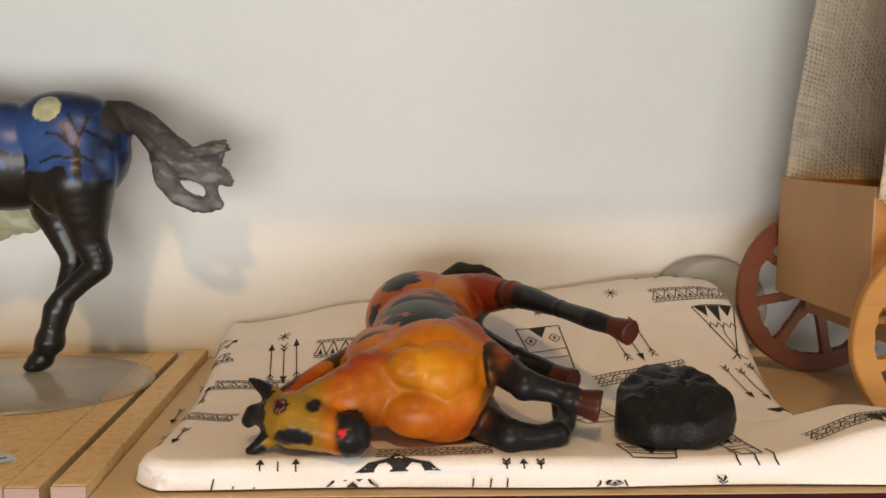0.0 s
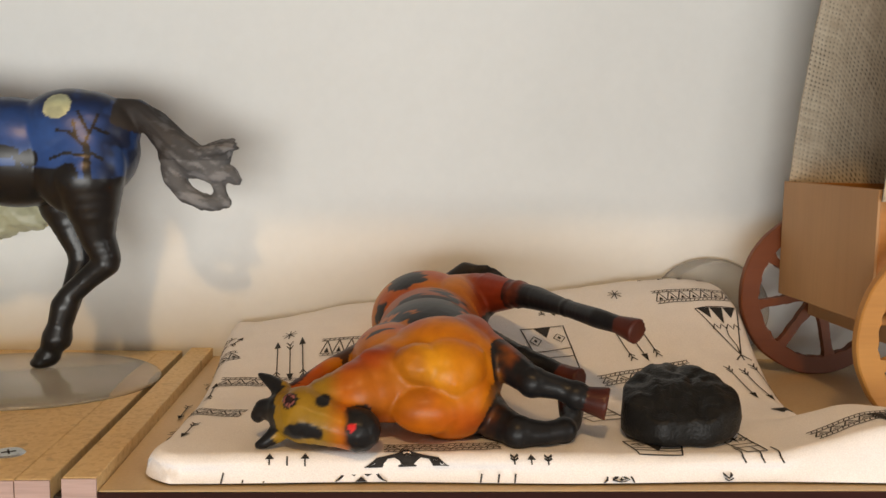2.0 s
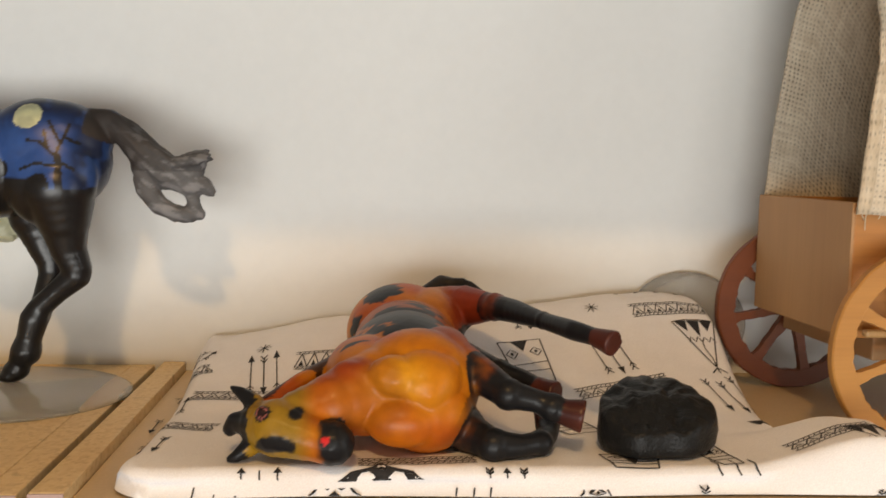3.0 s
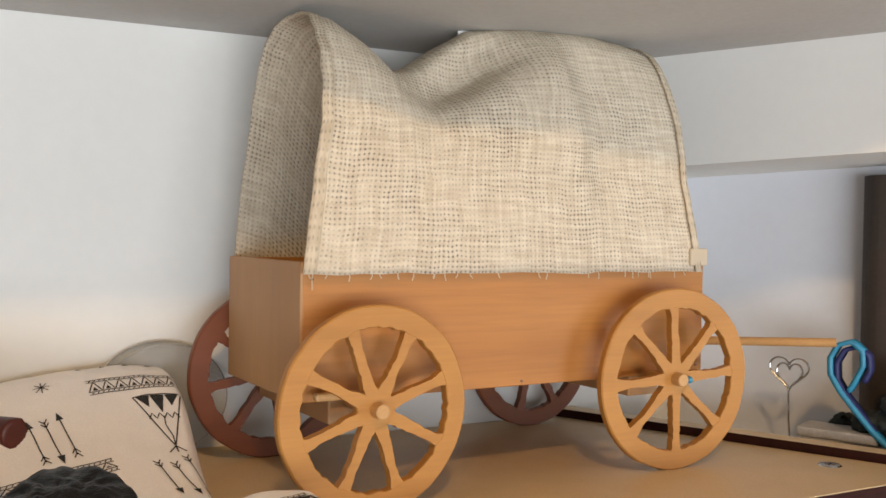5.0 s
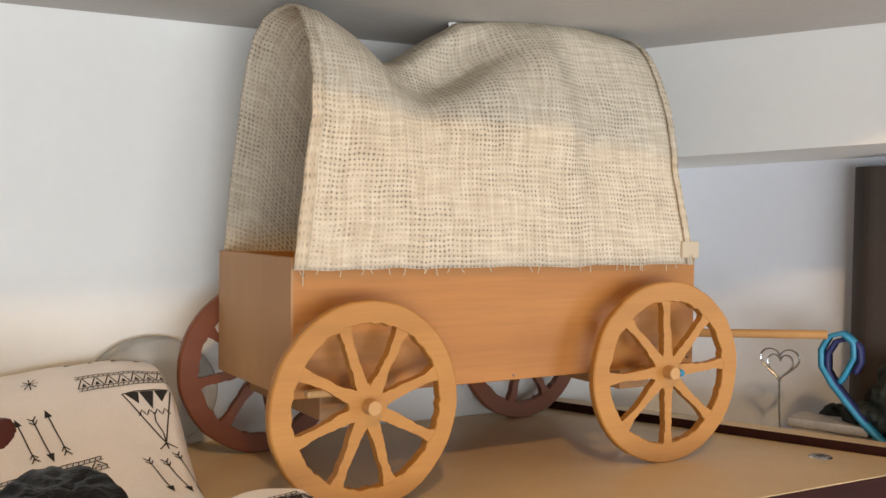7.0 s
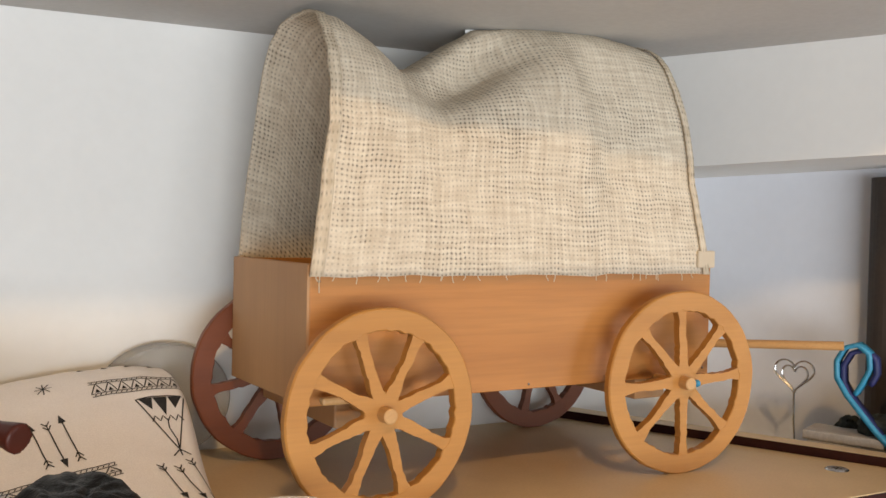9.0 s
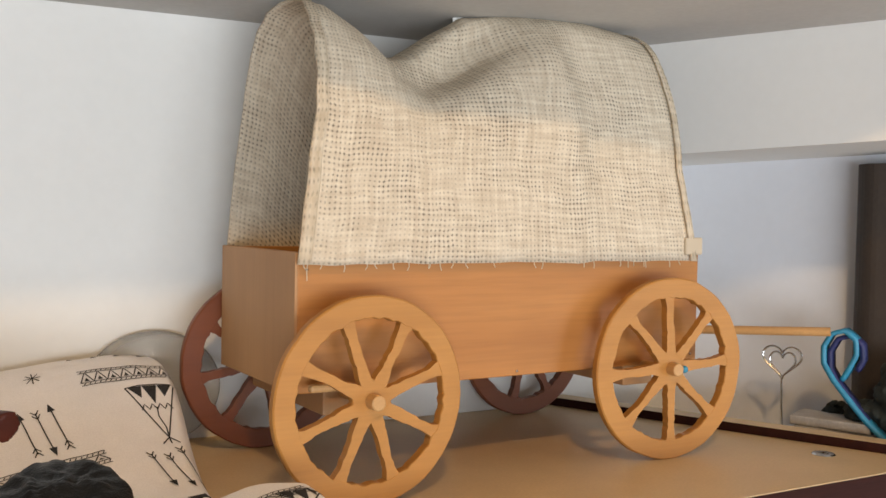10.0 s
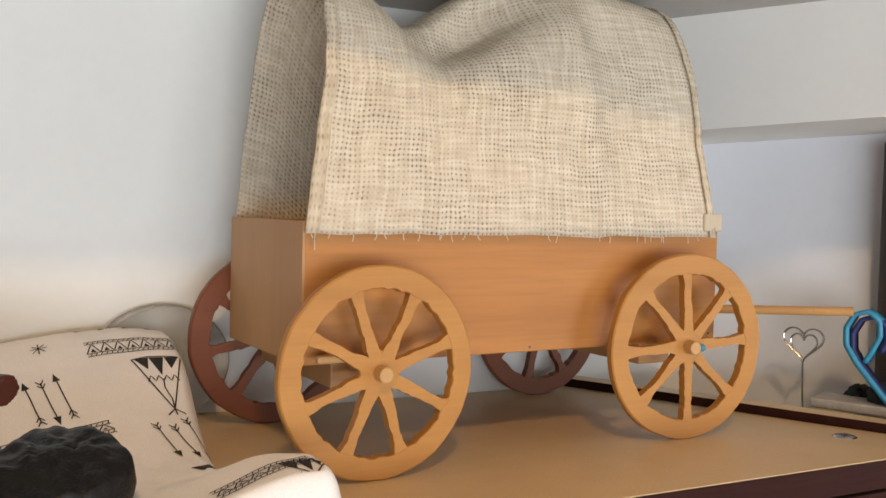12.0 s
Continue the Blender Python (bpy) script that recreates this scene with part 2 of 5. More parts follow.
def prism(poly, z0, z1, bevel=0.0, seg=2):
    """A flat outline raised from z0 to z1, with its edges rounded."""
    bm = bmesh.new()
    lo = [bm.verts.new((x, y, z0)) for x, y in poly]
    hi = [bm.verts.new((x, y, z1)) for x, y in poly]
    n = len(poly)
    bm.faces.new(lo[::-1])
    bm.faces.new(hi)
    for i in range(n):
        bm.faces.new((lo[i], lo[(i + 1) % n], hi[(i + 1) % n], hi[i]))
    if bevel:
        bmesh.ops.bevel(bm, geom=list(bm.edges), offset=bevel, segments=seg, affect="EDGES", profile=0.5)
    return bm


def box(x0, x1, y0, y1, z0, z1, bevel=0.0, seg=2):
    return prism([(x0, y0), (x1, y0), (x1, y1), (x0, y1)], z0, z1, bevel, seg)


def moved(bm, m):
    bmesh.ops.transform(bm, matrix=m, verts=bm.verts)
    return bm


def tube(points, radii, sides=10, caps=True):
    """A round bar along points."""
    bm = bmesh.new()
    pts = [Vector(p) for p in points]
    if isinstance(radii, (int, float)):
        radii = [radii] * len(pts)
    rings, side = [], None
    for i, p in enumerate(pts):
        d = (pts[min(i + 1, len(pts) - 1)] - pts[max(i - 1, 0)]).normalized()
        if side is None:
            side = d.cross(Vector((0, 0, 1)) if abs(d.z) < 0.9 else Vector((1, 0, 0))).normalized()
        side = (side - d * side.dot(d)).normalized()
        up = d.cross(side)
        rings.append([bm.verts.new(p + radii[i] * (math.cos(a) * side + math.sin(a) * up)) for a in (2 * math.pi * k / sides for k in range(sides))])
    for a, c in zip(rings, rings[1:]):
        for k in range(sides):
            bm.faces.new((a[k], a[(k + 1) % sides], c[(k + 1) % sides], c[k]))
    if caps:
        bm.faces.new(rings[0][::-1])
        bm.faces.new(rings[-1])
    return bm


def thing(name, label, category, group="", kind="", m=None):
    ob = new(name)
    ob.empty_display_size = 0.02
    if m is not None:
        ob.matrix_world = m
    return tagged(ob, label, category, group, kind)


# ---- the setting ----
YW, ZC = 0.205, 0.303          # back wall's face, underside of the soffit
S1 = Vector((0.298, 0.135))    # a point at the foot of the slanting right wall
U = Vector((0.4256, -0.9049))  # along that wall, towards the room
N = Vector((0.9049, 0.4256))   # into that wall


def niche(s, d):
    p = S1 + U * s + N * d
    return (p.x, p.y)


tagged(part("wall_back", box(-2.2, 1.3, YW, YW + 0.12, -1.1, 1.45), PLASTER), "white painted plaster wall behind the shelf", "wall", kind="structure")
lintel = prism([niche(-0.0765, 0), niche(1.2, 0), niche(1.2, 0.125), niche(-0.14, 0.125)], 0.2165, 1.45)
for v in lintel.verts:
    if v.co.z < 0.5:
        v.co.z = 0.2140 + 0.04 * ((Vector(v.co.xy) - S1).dot(U) + 0.04)
tagged(part("wall_right", lintel, PLASTER),
       "white painted lintel wall over the recess", "wall", kind="structure")
tagged(part("wall_niche", prism([niche(-0.3, 0.125), niche(1.2, 0.125), niche(1.2, 0.2), niche(-0.3, 0.2)], -1.1, 1.45), NICHE),
       "pale blue-grey painted back of the recess", "wall", kind="structure")
tagged(part("niche_sill", prism([niche(-0.075, 0.021), niche(1.2, 0.021), niche(1.2, 0.1249), niche(-0.1305, 0.1249)], -1.1, -0.016), WHITECARD),
       "white painted ledge inside the recess", "ledge", kind="structure")
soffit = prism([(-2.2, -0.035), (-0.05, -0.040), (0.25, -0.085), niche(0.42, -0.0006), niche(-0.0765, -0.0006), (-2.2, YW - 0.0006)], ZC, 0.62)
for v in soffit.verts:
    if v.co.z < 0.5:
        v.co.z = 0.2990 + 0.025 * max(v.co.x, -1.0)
tagged(part("ceiling", soffit, CEIL_SHADE),
       "white soffit over the shelf, shade put into its grey", "ceiling", kind="structure")
tagged(part("floor", box(-2.2, 1.3, -2.6, YW, -1.16, -1.1), FLOOR), "brown wooden room floor", "floor", kind="structure")
tagged(part("ceiling_room", box(-2.2, 1.3, -2.6, YW + 0.12, 1.45, 1.5), ROOM), "unseen room ceiling, darkened to curb bounced light", "ceiling", kind="structure")
tagged(part("wall_left", box(-2.3, -2.2, -2.6, YW + 0.12, -1.1, 1.45), ROOM), "unseen room wall, darkened to curb bounced light", "wall", kind="structure")
tagged(part("wall_end", box(1.3, 1.4, -2.6, YW + 0.12, -1.1, 1.45), ROOM), "unseen room wall, darkened to curb bounced light", "wall", kind="structure")
wall_front = tagged(part("wall_front", box(-2.2, 1.3, -2.7, -2.6, -1.1, -0.68), ROOM), "unseen room wall with a window opening, darkened to curb bounce", "wall", kind="structure")
part("wall_over_window", box(-2.2, 1.3, -2.7, -2.6, 0.16, 1.45), ROOM, wall_front)
part("wall_beside_window", box(-2.2, -1.6, -2.7, -2.6, -0.68, 0.16), ROOM, wall_front)
part("wall_beside_window", box(0.7, 1.3, -2.7, -2.6, -0.68, 0.16), ROOM, wall_front)

# ---- the two cabinets whose tops make the shelf ----
YF = -0.074
XG = -0.470


def cam_lock(x, y, z):
    t = thing("cam_lock", "round bright metal cam lock set in the board", "fitting", "cam locks")
    t.matrix_world = pose(x, y, z)
    bm = bmesh.new()
    bmesh.ops.create_cone(bm, cap_ends=True, segments=28, radius1=0.0082, radius2=0.0072, depth=0.0008, matrix=pose(0, 0, 0.0004))
    part("disc", bm, STEEL, t)
    for a in (25, 115):
        part("slot", moved(box(-0.0035, 0.0035, -0.0005, 0.0005, 0.0007, 0.00095), pose(0, 0, 0, 0, 0, a)), GAP_SHADE, t, "dark cross slot")
    return t


left = thing("cabinet", "low cabinet with a bare particle-board top", "cabinet", "cabinets")
part("top_board", box(-1.25, -0.4935, YF, YW - 0.001, -0.016, 0.004, 0.0006), CHIP, left, "flecked tan particle-board top")
part("side_panel", box(-0.4930, -0.4768, YF, YW - 0.001, -1.098, 0.0042, 0.0006), CHIP, left, "tan particle-board side panel")
part("edge_band", box(-0.4930, -0.4768, YF - 0.0012, YF - 0.0002, -1.098, 0.0038), EDGE_SHEEN, left, "brown veneer edge, daylight sheen put into pale pink")
part("edge_band", box(-1.25, -0.4935, YF - 0.0012, YF - 0.0002, -0.016, 0.0036), EDGE_SHEEN, left, "brown veneer edge, daylight sheen put into pale pink")
# added strip whose dark colour stands for the shade down the gap
part("shade_filler", box(-0.4767, -0.4702, YF + 0.003, YW - 0.002, -1.09, -0.0055), GAP_SHADE, left, "dark filler painting the shade between the cabinets")
part("far_panel", box(-1.268, -1.2505, YF, YW - 0.001, -1.098, 0.004), CHIP, left)
part("door", box(-1.25, -0.4935, YF, YF + 0.016, -1.09, -0.019, 0.001), VENEER, left)
cam_lock(-0.511, -0.036, 0.004)

YF = -0.078
right = thing("cabinet", "low cabinet with a tan board top and dark edge", "cabinet", "cabinets")
xf = niche((0.135 - YF) / 0.9049, 0)[0]
xb = niche((0.135 - YW) / 0.9049, 0)[0]
part("top_board", prism([(XG + 0.0164, YF), (xf - 0.0006, YF), (xb - 0.0006, YW - 0.001), (XG + 0.0164, YW - 0.001)], -0.018, 0.0, 0.0005), HARDBOARD, right, "smooth tan board top")
part("side_panel", box(XG, XG + 0.016, YF, YW - 0.001, -1.098, 0.0065, 0.0006), CHIP, right, "tan particle-board side panel standing proud")
part("edge_band", box(XG, XG + 0.016, YF - 0.0012, YF - 0.0002, -1.098, 0.006), EDGE_SHEEN, right, "brown veneer edge, daylight sheen put into pale pink")
part("front_edge", box(XG + 0.0165, xf + 0.008, YF - 0.0016, YF - 0.0002, -0.018, -0.0006), VENEER, right, "dark red-brown veneer edge")
part("end_panel", prism([(xf, YF), niche((0.135 - YF) / 0.9049, 0.017), niche(-0.075, 0.017), (xb, YW - 0.002)], -1.098, 0.0075, 0.0006), HARDBOARD, right, "tan top of the end panel")
part("end_veneer", prism([(xf - 0.0005, YF + 0.001), (xf - 0.00005, YF + 0.001), (xb - 0.00005, YW - 0.002), (xb - 0.0005, YW - 0.002)], 0.0002, 0.0072), VENEER, right, "dark red-brown veneer")
part("door", box(XG + 0.0165, xf, YF, YF + 0.016, -1.09, -0.021, 0.001), VENEER, right, "dark red-brown veneer door")
cam_lock(0.342, -0.025, 0.0)

# ---- the covered wagon ----
WAGON = pose(0, 0, 0, 0, 0, 2.7)
wagon = thing("toy_wagon", "home-made wooden toy wagon with a burlap cover", "toy wagon", m=WAGON)
BX0, BX1, BY0, BY1, BZ0, BZ1 = -0.0338, 0.283, 0.028, 0.152, 0.061, 0.1405
part("side_board", box(BX0 + 0.0002, BX1, BY0, BY0 + 0.006, BZ0, BZ1, 0.0007), PLY, wagon, "warm orange-brown plywood side")
part("side_board", box(BX0 + 0.0002, BX1, BY1 - 0.006, BY1, BZ0, BZ1, 0.0007), PLY, wagon)
part("end_board", box(BX0 - 0.0012, BX0 + 0.005, BY0 + 0.0004, BY1 - 0.0004, BZ0, BZ1 + 0.0006, 0.0007), PLY_END, wagon, "duller brown plywood end")
part("end_board", box(BX1 - 0.006, BX1 - 0.0004, BY0 + 0.0062, BY1 - 0.0062, BZ0, BZ1 - 0.0004, 0.0007), PLY_END, wagon)
part("floor_board", box(BX0 + 0.0052, BX1 - 0.0062, BY0 + 0.0062, BY1 - 0.0062, BZ0 + 0.0005, BZ0 + 0.0065, 0.0005), PLY, wagon)
WB, R = 0.2318, 0.060
for x in (0.0, WB):
    part("axle_block", box(x - 0.014, x + 0.014, BY0 + 0.006, BY1 - 0.004, 0.046, BZ0 - 0.0003, 0.001), PLY_END, wagon, "wooden block under the box")
    part("axle", tube([(x, 0.0105, R), (x, 0.156, R)], 0.0045, 14), DOWEL, wagon, "round dowel axle")
part("fold_peg", moved(box(-0.011, 0.011, -0.003, 0.003, -0.0022, 0.0022, 0.0015), pose(-0.0200, 0.016, 0.066)), DOWEL, wagon)
# small nails in the side
for x, z in ((0.120, 0.064), (-0.028, 0.1315), (0.2770, 0.066)):
    bm = bmesh.new()
    bmesh.ops.create_icosphere(bm, subdivisions=1, radius=0.0011, matrix=pose(x, BY0, z))
    part("nail", bm, STEEL, wagon)


def sawn_rim(rng, rad, thick, inner):
    bm = bmesh.new()
    n = 96
    wob = [rng.uniform(-0.0005, 0.0005) for _ in range(n)]
    wob = [(wob[i - 1] + wob[i] + wob[(i + 1) % n]) / 3 for i in range(n)]
    cut = [rng.uniform(-0.0008, 0.0008) for _ in range(n)]
    rings = []
    for r0, y, e in ((inner, 0.0006, cut), (inner + 0.0005, 0.0, cut), (rad - 0.0009, 0.0, wob), (rad, 0.0009, wob), (rad, thick - 0.0008, wob), (rad - 0.0009, thick, wob), (inner, thick, cut)):
        rings.append([bm.verts.new(((r0 + e[i]) * math.cos(2 * math.pi * i / n), y, (r0 + e[i]) * math.sin(2 * math.pi * i / n))) for i in range(n)])
    for a, c in zip(rings, rings[1:] + rings[:1]):
        for i in range(n):
            bm.faces.new((a[i], a[(i + 1) % n], c[(i + 1) % n], c[i]))
    return bm


def sawn_hub(rng, thick, phase):
    bm = bmesh.new()
    hr = [0.0140 + 0.0020 * math.cos(8 * (2 * math.pi * i / 64 - phase)) + rng.uniform(-0.0005, 0.0005) for i in range(64)]
    rings = [[bm.verts.new((hr[i] * s * math.cos(2 * math.pi * i / 64), y, hr[i] * s * math.sin(2 * math.pi * i / 64))) for i in range(64)]
             for s, y in ((0.96, 0.0006), (1.0, 0.0012), (1.0, thick - 0.0006))]
    bm.faces.new(rings[0])
    bm.faces.new(rings[-1][::-1])
    for a, c in zip(rings, rings[1:]):
        for i in range(64):
            bm.faces.new((a[i], a[(i + 1) % 64], c[(i + 1) % 64], c[i]))
    return bm


def sawn_spoke(rng, a, thick, inner):
    """One spoke left between two hand-sawn openings: uneven sides, wider towards hub and rim."""
    bm = bmesh.new()
    steps = 16
    sect = []
    off = rng.uniform(-0.0005, 0.0005)
    w = w2 = 0.0
    for j in range(steps + 1):
        f = j / steps
        r = 0.010 + (inner + 0.0012 - 0.010) * f
        base = 0.0024 + 0.0017 * (1 - f) ** 2 + 0.0022 * f ** 7
        w = 0.5 * w + rng.uniform(-0.0005, 0.0005)
        w2 = 0.5 * w2 + rng.uniform(-0.0005, 0.0005)
        loop = []
        for sgn, y in ((-1, 0.0003), (1, 0.0003), (1, thick - 0.0003), (-1, thick - 0.0003)):
            q = off + (base + w if sgn > 0 else -base - w2)
            loop.append(bm.verts.new((r * math.cos(a) - q * math.sin(a), y, r * math.sin(a) + q * math.cos(a))))
        sect.append(loop)
    for s0, s1 in zip(sect, sect[1:]):
        for i in range(4):
            bm.faces.new((s0[i], s0[(i + 1) % 4], s1[(i + 1) % 4], s1[i]))
    return bm


def wheel(x, y, seed, phase, turn, label, wood, rad=0.060, inner=0.0465):
    rng = random.Random(seed)
    thick = 0.0062
    w = part("wheel", sawn_rim(rng, rad, thick, inner), wood, wagon, label)
    w.matrix_local = pose(x, y, rad, 0, 0, turn)
    part("hub", sawn_hub(rng, thick, phase), wood, w)
    for k in range(8):
        part("spoke", sawn_spoke(rng, phase + k * math.pi / 4 + rng.uniform(-0.04, 0.04), thick, inner), wood, w)
    part("hub_pin", tube([(0, -0.0075, 0), (0, -0.0070, 0), (0, 0.0085, 0)], [0.0036, 0.0044, 0.0046], 14), DOWEL if wood is WHEELWOOD else wood, w, "round dowel end")
    return w


PALE, BROWN = "hand-sawn eight-spoke pale wooden wheel", "hand-sawn eight-spoke dark brown wooden wheel"
wheel(0.0006, 0, 3, math.radians(19), 1.0, PALE, WHEELWOOD, 0.0592)
wr = wheel(WB - 0.0012, 0, 5, math.radians(2), -5.2, PALE, WHEELWOOD, 0.0622, 0.0487)
# the far pair has a darker brown wood than the near pair
wheel(0, 0.156, 8, math.radians(10), 0, BROWN, DARK_WHEEL)
wheel(WB, 0.166, 9, math.radians(30), 0, BROWN, DARK_WHEEL)
bm = bmesh.new()
bmesh.ops.create_icosphere(bm, subdivisions=2, radius=0.0026, matrix=pose(0.0085, -0.0030, -0.0005))
part("paint_blob", bm, RIBBON, wr, "small blob of blue paint")
# tongue at the rear end, swung to one side
part("tongue", tube([(0.281, 0.090, 0.078), (0.362, -0.028, 0.0845)], 0.0033, 12), DOWEL, wagon, "pale round dowel drawbar")


def cover():
    """The burlap sheet over the hoops: an arch swept along the box, pointed at one end, sagging in the middle."""
    nu, nv = 150, 120
    yc, w0, zb = 0.090, 0.0665, 0.1345
    ridge = [(0.0, 0.296), (0.06, 0.294), (0.14, 0.283), (0.24, 0.266), (0.30, 0.268), (0.38, 0.286), (0.47, 0.301), (0.6, 0.306), (0.8, 0.307), (0.93, 0.304), (1.0, 0.300)]
    verts, uvs = [], []
    for i in range(nu + 1):
        u = i / nu
        k = 2.75 + 0.05 * min(1, u / 0.6) ** 1.2
        zr = np.interp(u, [a for a, _ in ridge], [c for _, c in ridge])
        length = 0.0
        last = None
        for j in range(nv + 1):
            v = j / nv
            ph = math.pi * v
            c, s = math.cos(ph), math.sin(ph)
            front_end = 1 - min(1, u / 0.35)
            kk = k + (2.4 * front_end if c < 0 else 0)
            lift = (1 - abs(c) ** kk) ** (1 / (1.9 + 0.6 * min(1, u / 0.6)))
            if c > 0:
                lift -= 0.035 * (1 - min(1, u / 0.25)) * math.exp(-((abs(c) - 0.45) / 0.25) ** 2)
            y = yc - w0 * c * (1.0 if c > 0 else 0.87)
            z = zb + (zr - zb) * lift
            # slack cloth: a hollow in the near shoulder between the hoops, and soft folds
            hol = math.exp(-((u - 0.42) / 0.16) ** 2) * math.exp(-((v - 0.33) / 0.10) ** 2)
            z -= 0.022 * hol
            y += 0.017 * hol
            fold = math.exp(-((u - 0.60 - 0.25 * (0.3 - v)) / 0.06) ** 2) * max(0, math.sin(min(v, 0.5) * 2 * math.pi))
            y -= 0.007 * fold * (1 if v < 0.5 else 0.3)
            hol2 = math.exp(-((u - 0.74) / 0.08) ** 2) * math.exp(-((v - 0.22) / 0.12) ** 2)
            y += 0.010 * hol2
            wv = noise.noise(Vector((u * 5, v * 5, 3.1))) * 0.004 + noise.noise(Vector((u * 16, v * 14, 9.0))) * 0.0013
            edge = min(1, min(v, 1 - v) * 12)
            y += wv * edge
            z += 0.5 * wv * edge
            frac = min(1, max(0, (z - zb) / 0.16))
            lean = 1.0 - 0.55 * smooth01(0.1, 0.9, -c)
            x0 = -0.0365 + 0.0035 * smooth01(0.5, 1.0, -c) + lean * 0.0135 * min(1, frac * 1.8) + 0.010 * frac ** 3
            x1 = 0.2735 - 0.0125 * min(1, frac * 2.5) - 0.006 * frac ** 2
            if v < 0.5:
                y -= 0.0015 * max(0, 1 - v * 14)
            x = x0 + (x1 - x0) * u + 0.0012 * noise.noise(Vector((u * 9, v * 30, 1)))
            dip = 0.0016 * noise.noise(Vector((u * 14, 0.5 if v < 0.5 else 7, 5))) * max(0, 1 - min(v, 1 - v) * 14)
            p = Vector((x, y, z + dip))
            if last is not None:
                length += (p - last).length
            last = p
            verts.append(p)
            uvs.append((u * 0.315, length))
    faces = [(i * (nv + 1) + j, (i + 1) * (nv + 1) + j, (i + 1) * (nv + 1) + j + 1, i * (nv + 1) + j + 1) for i in range(nu) for j in range(nv)]
    ob = mesh_of("cover", verts, faces, BURLAP, wagon, "loose-woven natural burlap cover", True)
    uvl = ob.data.uv_layers.new(name="UVMap")
    idx = np.empty(len(ob.data.loops), dtype=np.int32)
    ob.data.loops.foreach_get("vertex_index", idx)
    uvl.data.foreach_set("uv", np.array(uvs)[idx].ravel())
    ob.modifiers.new("thick", "SOLIDIFY").thickness = 0.0007

    def strip(name, rows, width_uv, label):
        """A folded hem laid 0.8 mm proud of the sheet, along a run of its points."""
        vv, ff, uu = [], [], []
        for i, row in enumerate(rows):
            for j, (q, o) in enumerate(row):
                vv.append(q + o)
                uu.append((i * 0.0022, j * width_uv))
        m = len(rows[0])
        for i in range(len(rows) - 1):
            for j in range(m - 1):
                ff.append((i * m + j, i * m + j + 1, (i + 1) * m + j + 1, (i + 1) * m + j))
        h = mesh_of(name, vv, ff, HEM, ob, label, True)
        ul = h.data.uv_layers.new(name="UVMap")
        ix = np.empty(len(h.data.loops), dtype=np.int32)
        h.data.loops.foreach_get("vertex_index", ix)
        ul.data.foreach_set("uv", np.array(uu)[ix].ravel())
        h.modifiers.new("thick", "SOLIDIFY").thickness = 0.0012
        return h

    def P(i, j):
        return verts[i * (nv + 1) + j]

    def out(i, j):
        a = P(min(i + 1, nu), j) - P(max(i - 1, 0), j)
        c = P(i, min(j + 1, nv)) - P(i, max(j - 1, 0))
        n = a.cross(c).normalized()
        if n.dot(P(i, j) - Vector((P(i, j).x, yc, 0.17))) < 0:
            n = -n
        return n

    def o(i, j):
        return out(i, j) * (0.0010 + 0.0004 * noise.noise(P(i, j) * 300))

    strip("hem", [[(P(i, j), o(i, j)) for i in (0, 1, 2, 3, 4)] for j in range(nv + 1)], 0.0021, "folded and stitched burlap hem")
    strip("hem", [[(P(i, j), o(i, j)) for i in (nu, nu - 1, nu - 2, nu - 3)] for j in range(nv + 1)], 0.0021, "folded and stitched burlap hem")
    return ob


cover_ob = cover()
# the end of the lower hem that sticks out past the box, and loose threads
bm = box(0.262, 0.2790, 0.0200, 0.0232, 0.1390, 0.1515, 0.0012)
part("hem_end", bm, HEM, cover_ob, "stub of folded hem past the edge")
rngt = random.Random(4)
for q in range(26):
    x = rngt.uniform(-0.035, 0.27)
    l = rngt.uniform(0.0015, 0.0035) if q else 0.008
    if q == 0:
        x = -0.0300
    part("loose_thread", tube([(x, 0.0225, 0.1360), (x + rngt.uniform(-0.0008, 0.0008), 0.0222, 0.1345 - l * 0.5), (x + rngt.uniform(-0.0015, 0.0015), 0.0225, 0.1335 - l)], 0.00032, 5), HEM, cover_ob)

# ---- the folded cotton blanket ----
def blanket_height(x, y):
    back = smooth01(0.02, 0.19, y)
    rise = 0.015 + 0.016 * smooth01(-0.43, -0.33, x) + 0.012 * smooth01(-0.28, -0.14, x)
    h = 0.0135 + back * rise
    h += 0.008 * smooth01(0.03, 0.13, y) * math.exp(-((x + 0.11) / 0.05) ** 2)
    h += 0.014 * smooth01(-0.135, -0.065, x) * (1 - smooth01(-0.024, -0.002, y))
    h += 0.0015 * noise.noise(Vector((x * 22, y * 22, 0.3))) + 0.0006 * noise.noise(Vector((x * 70, y * 55, 4.0)))
    h += 0.0012 * math.sin(60 * (y + 0.25 * x)) * smooth01(-0.25, -0.15, x) * smooth01(0.0, 0.05, y)
    return h


def blanket_edges(y):
    xl = -0.4405 - 0.007 * smooth01(0.02, 0.19, y) + 0.002 * math.sin(18 * y) + 0.007 * smooth01(-0.03, -0.075, -abs(y + 0.075) - 0.03)
    body = -0.080 + 0.012 * smooth01(0.02, 0.16, y)
    xr = body + (-0.043 - body) * (1 - smooth01(-0.034, -0.008, y))
    return xl, xr


YB0, YB1 = -0.0700, 0.2000


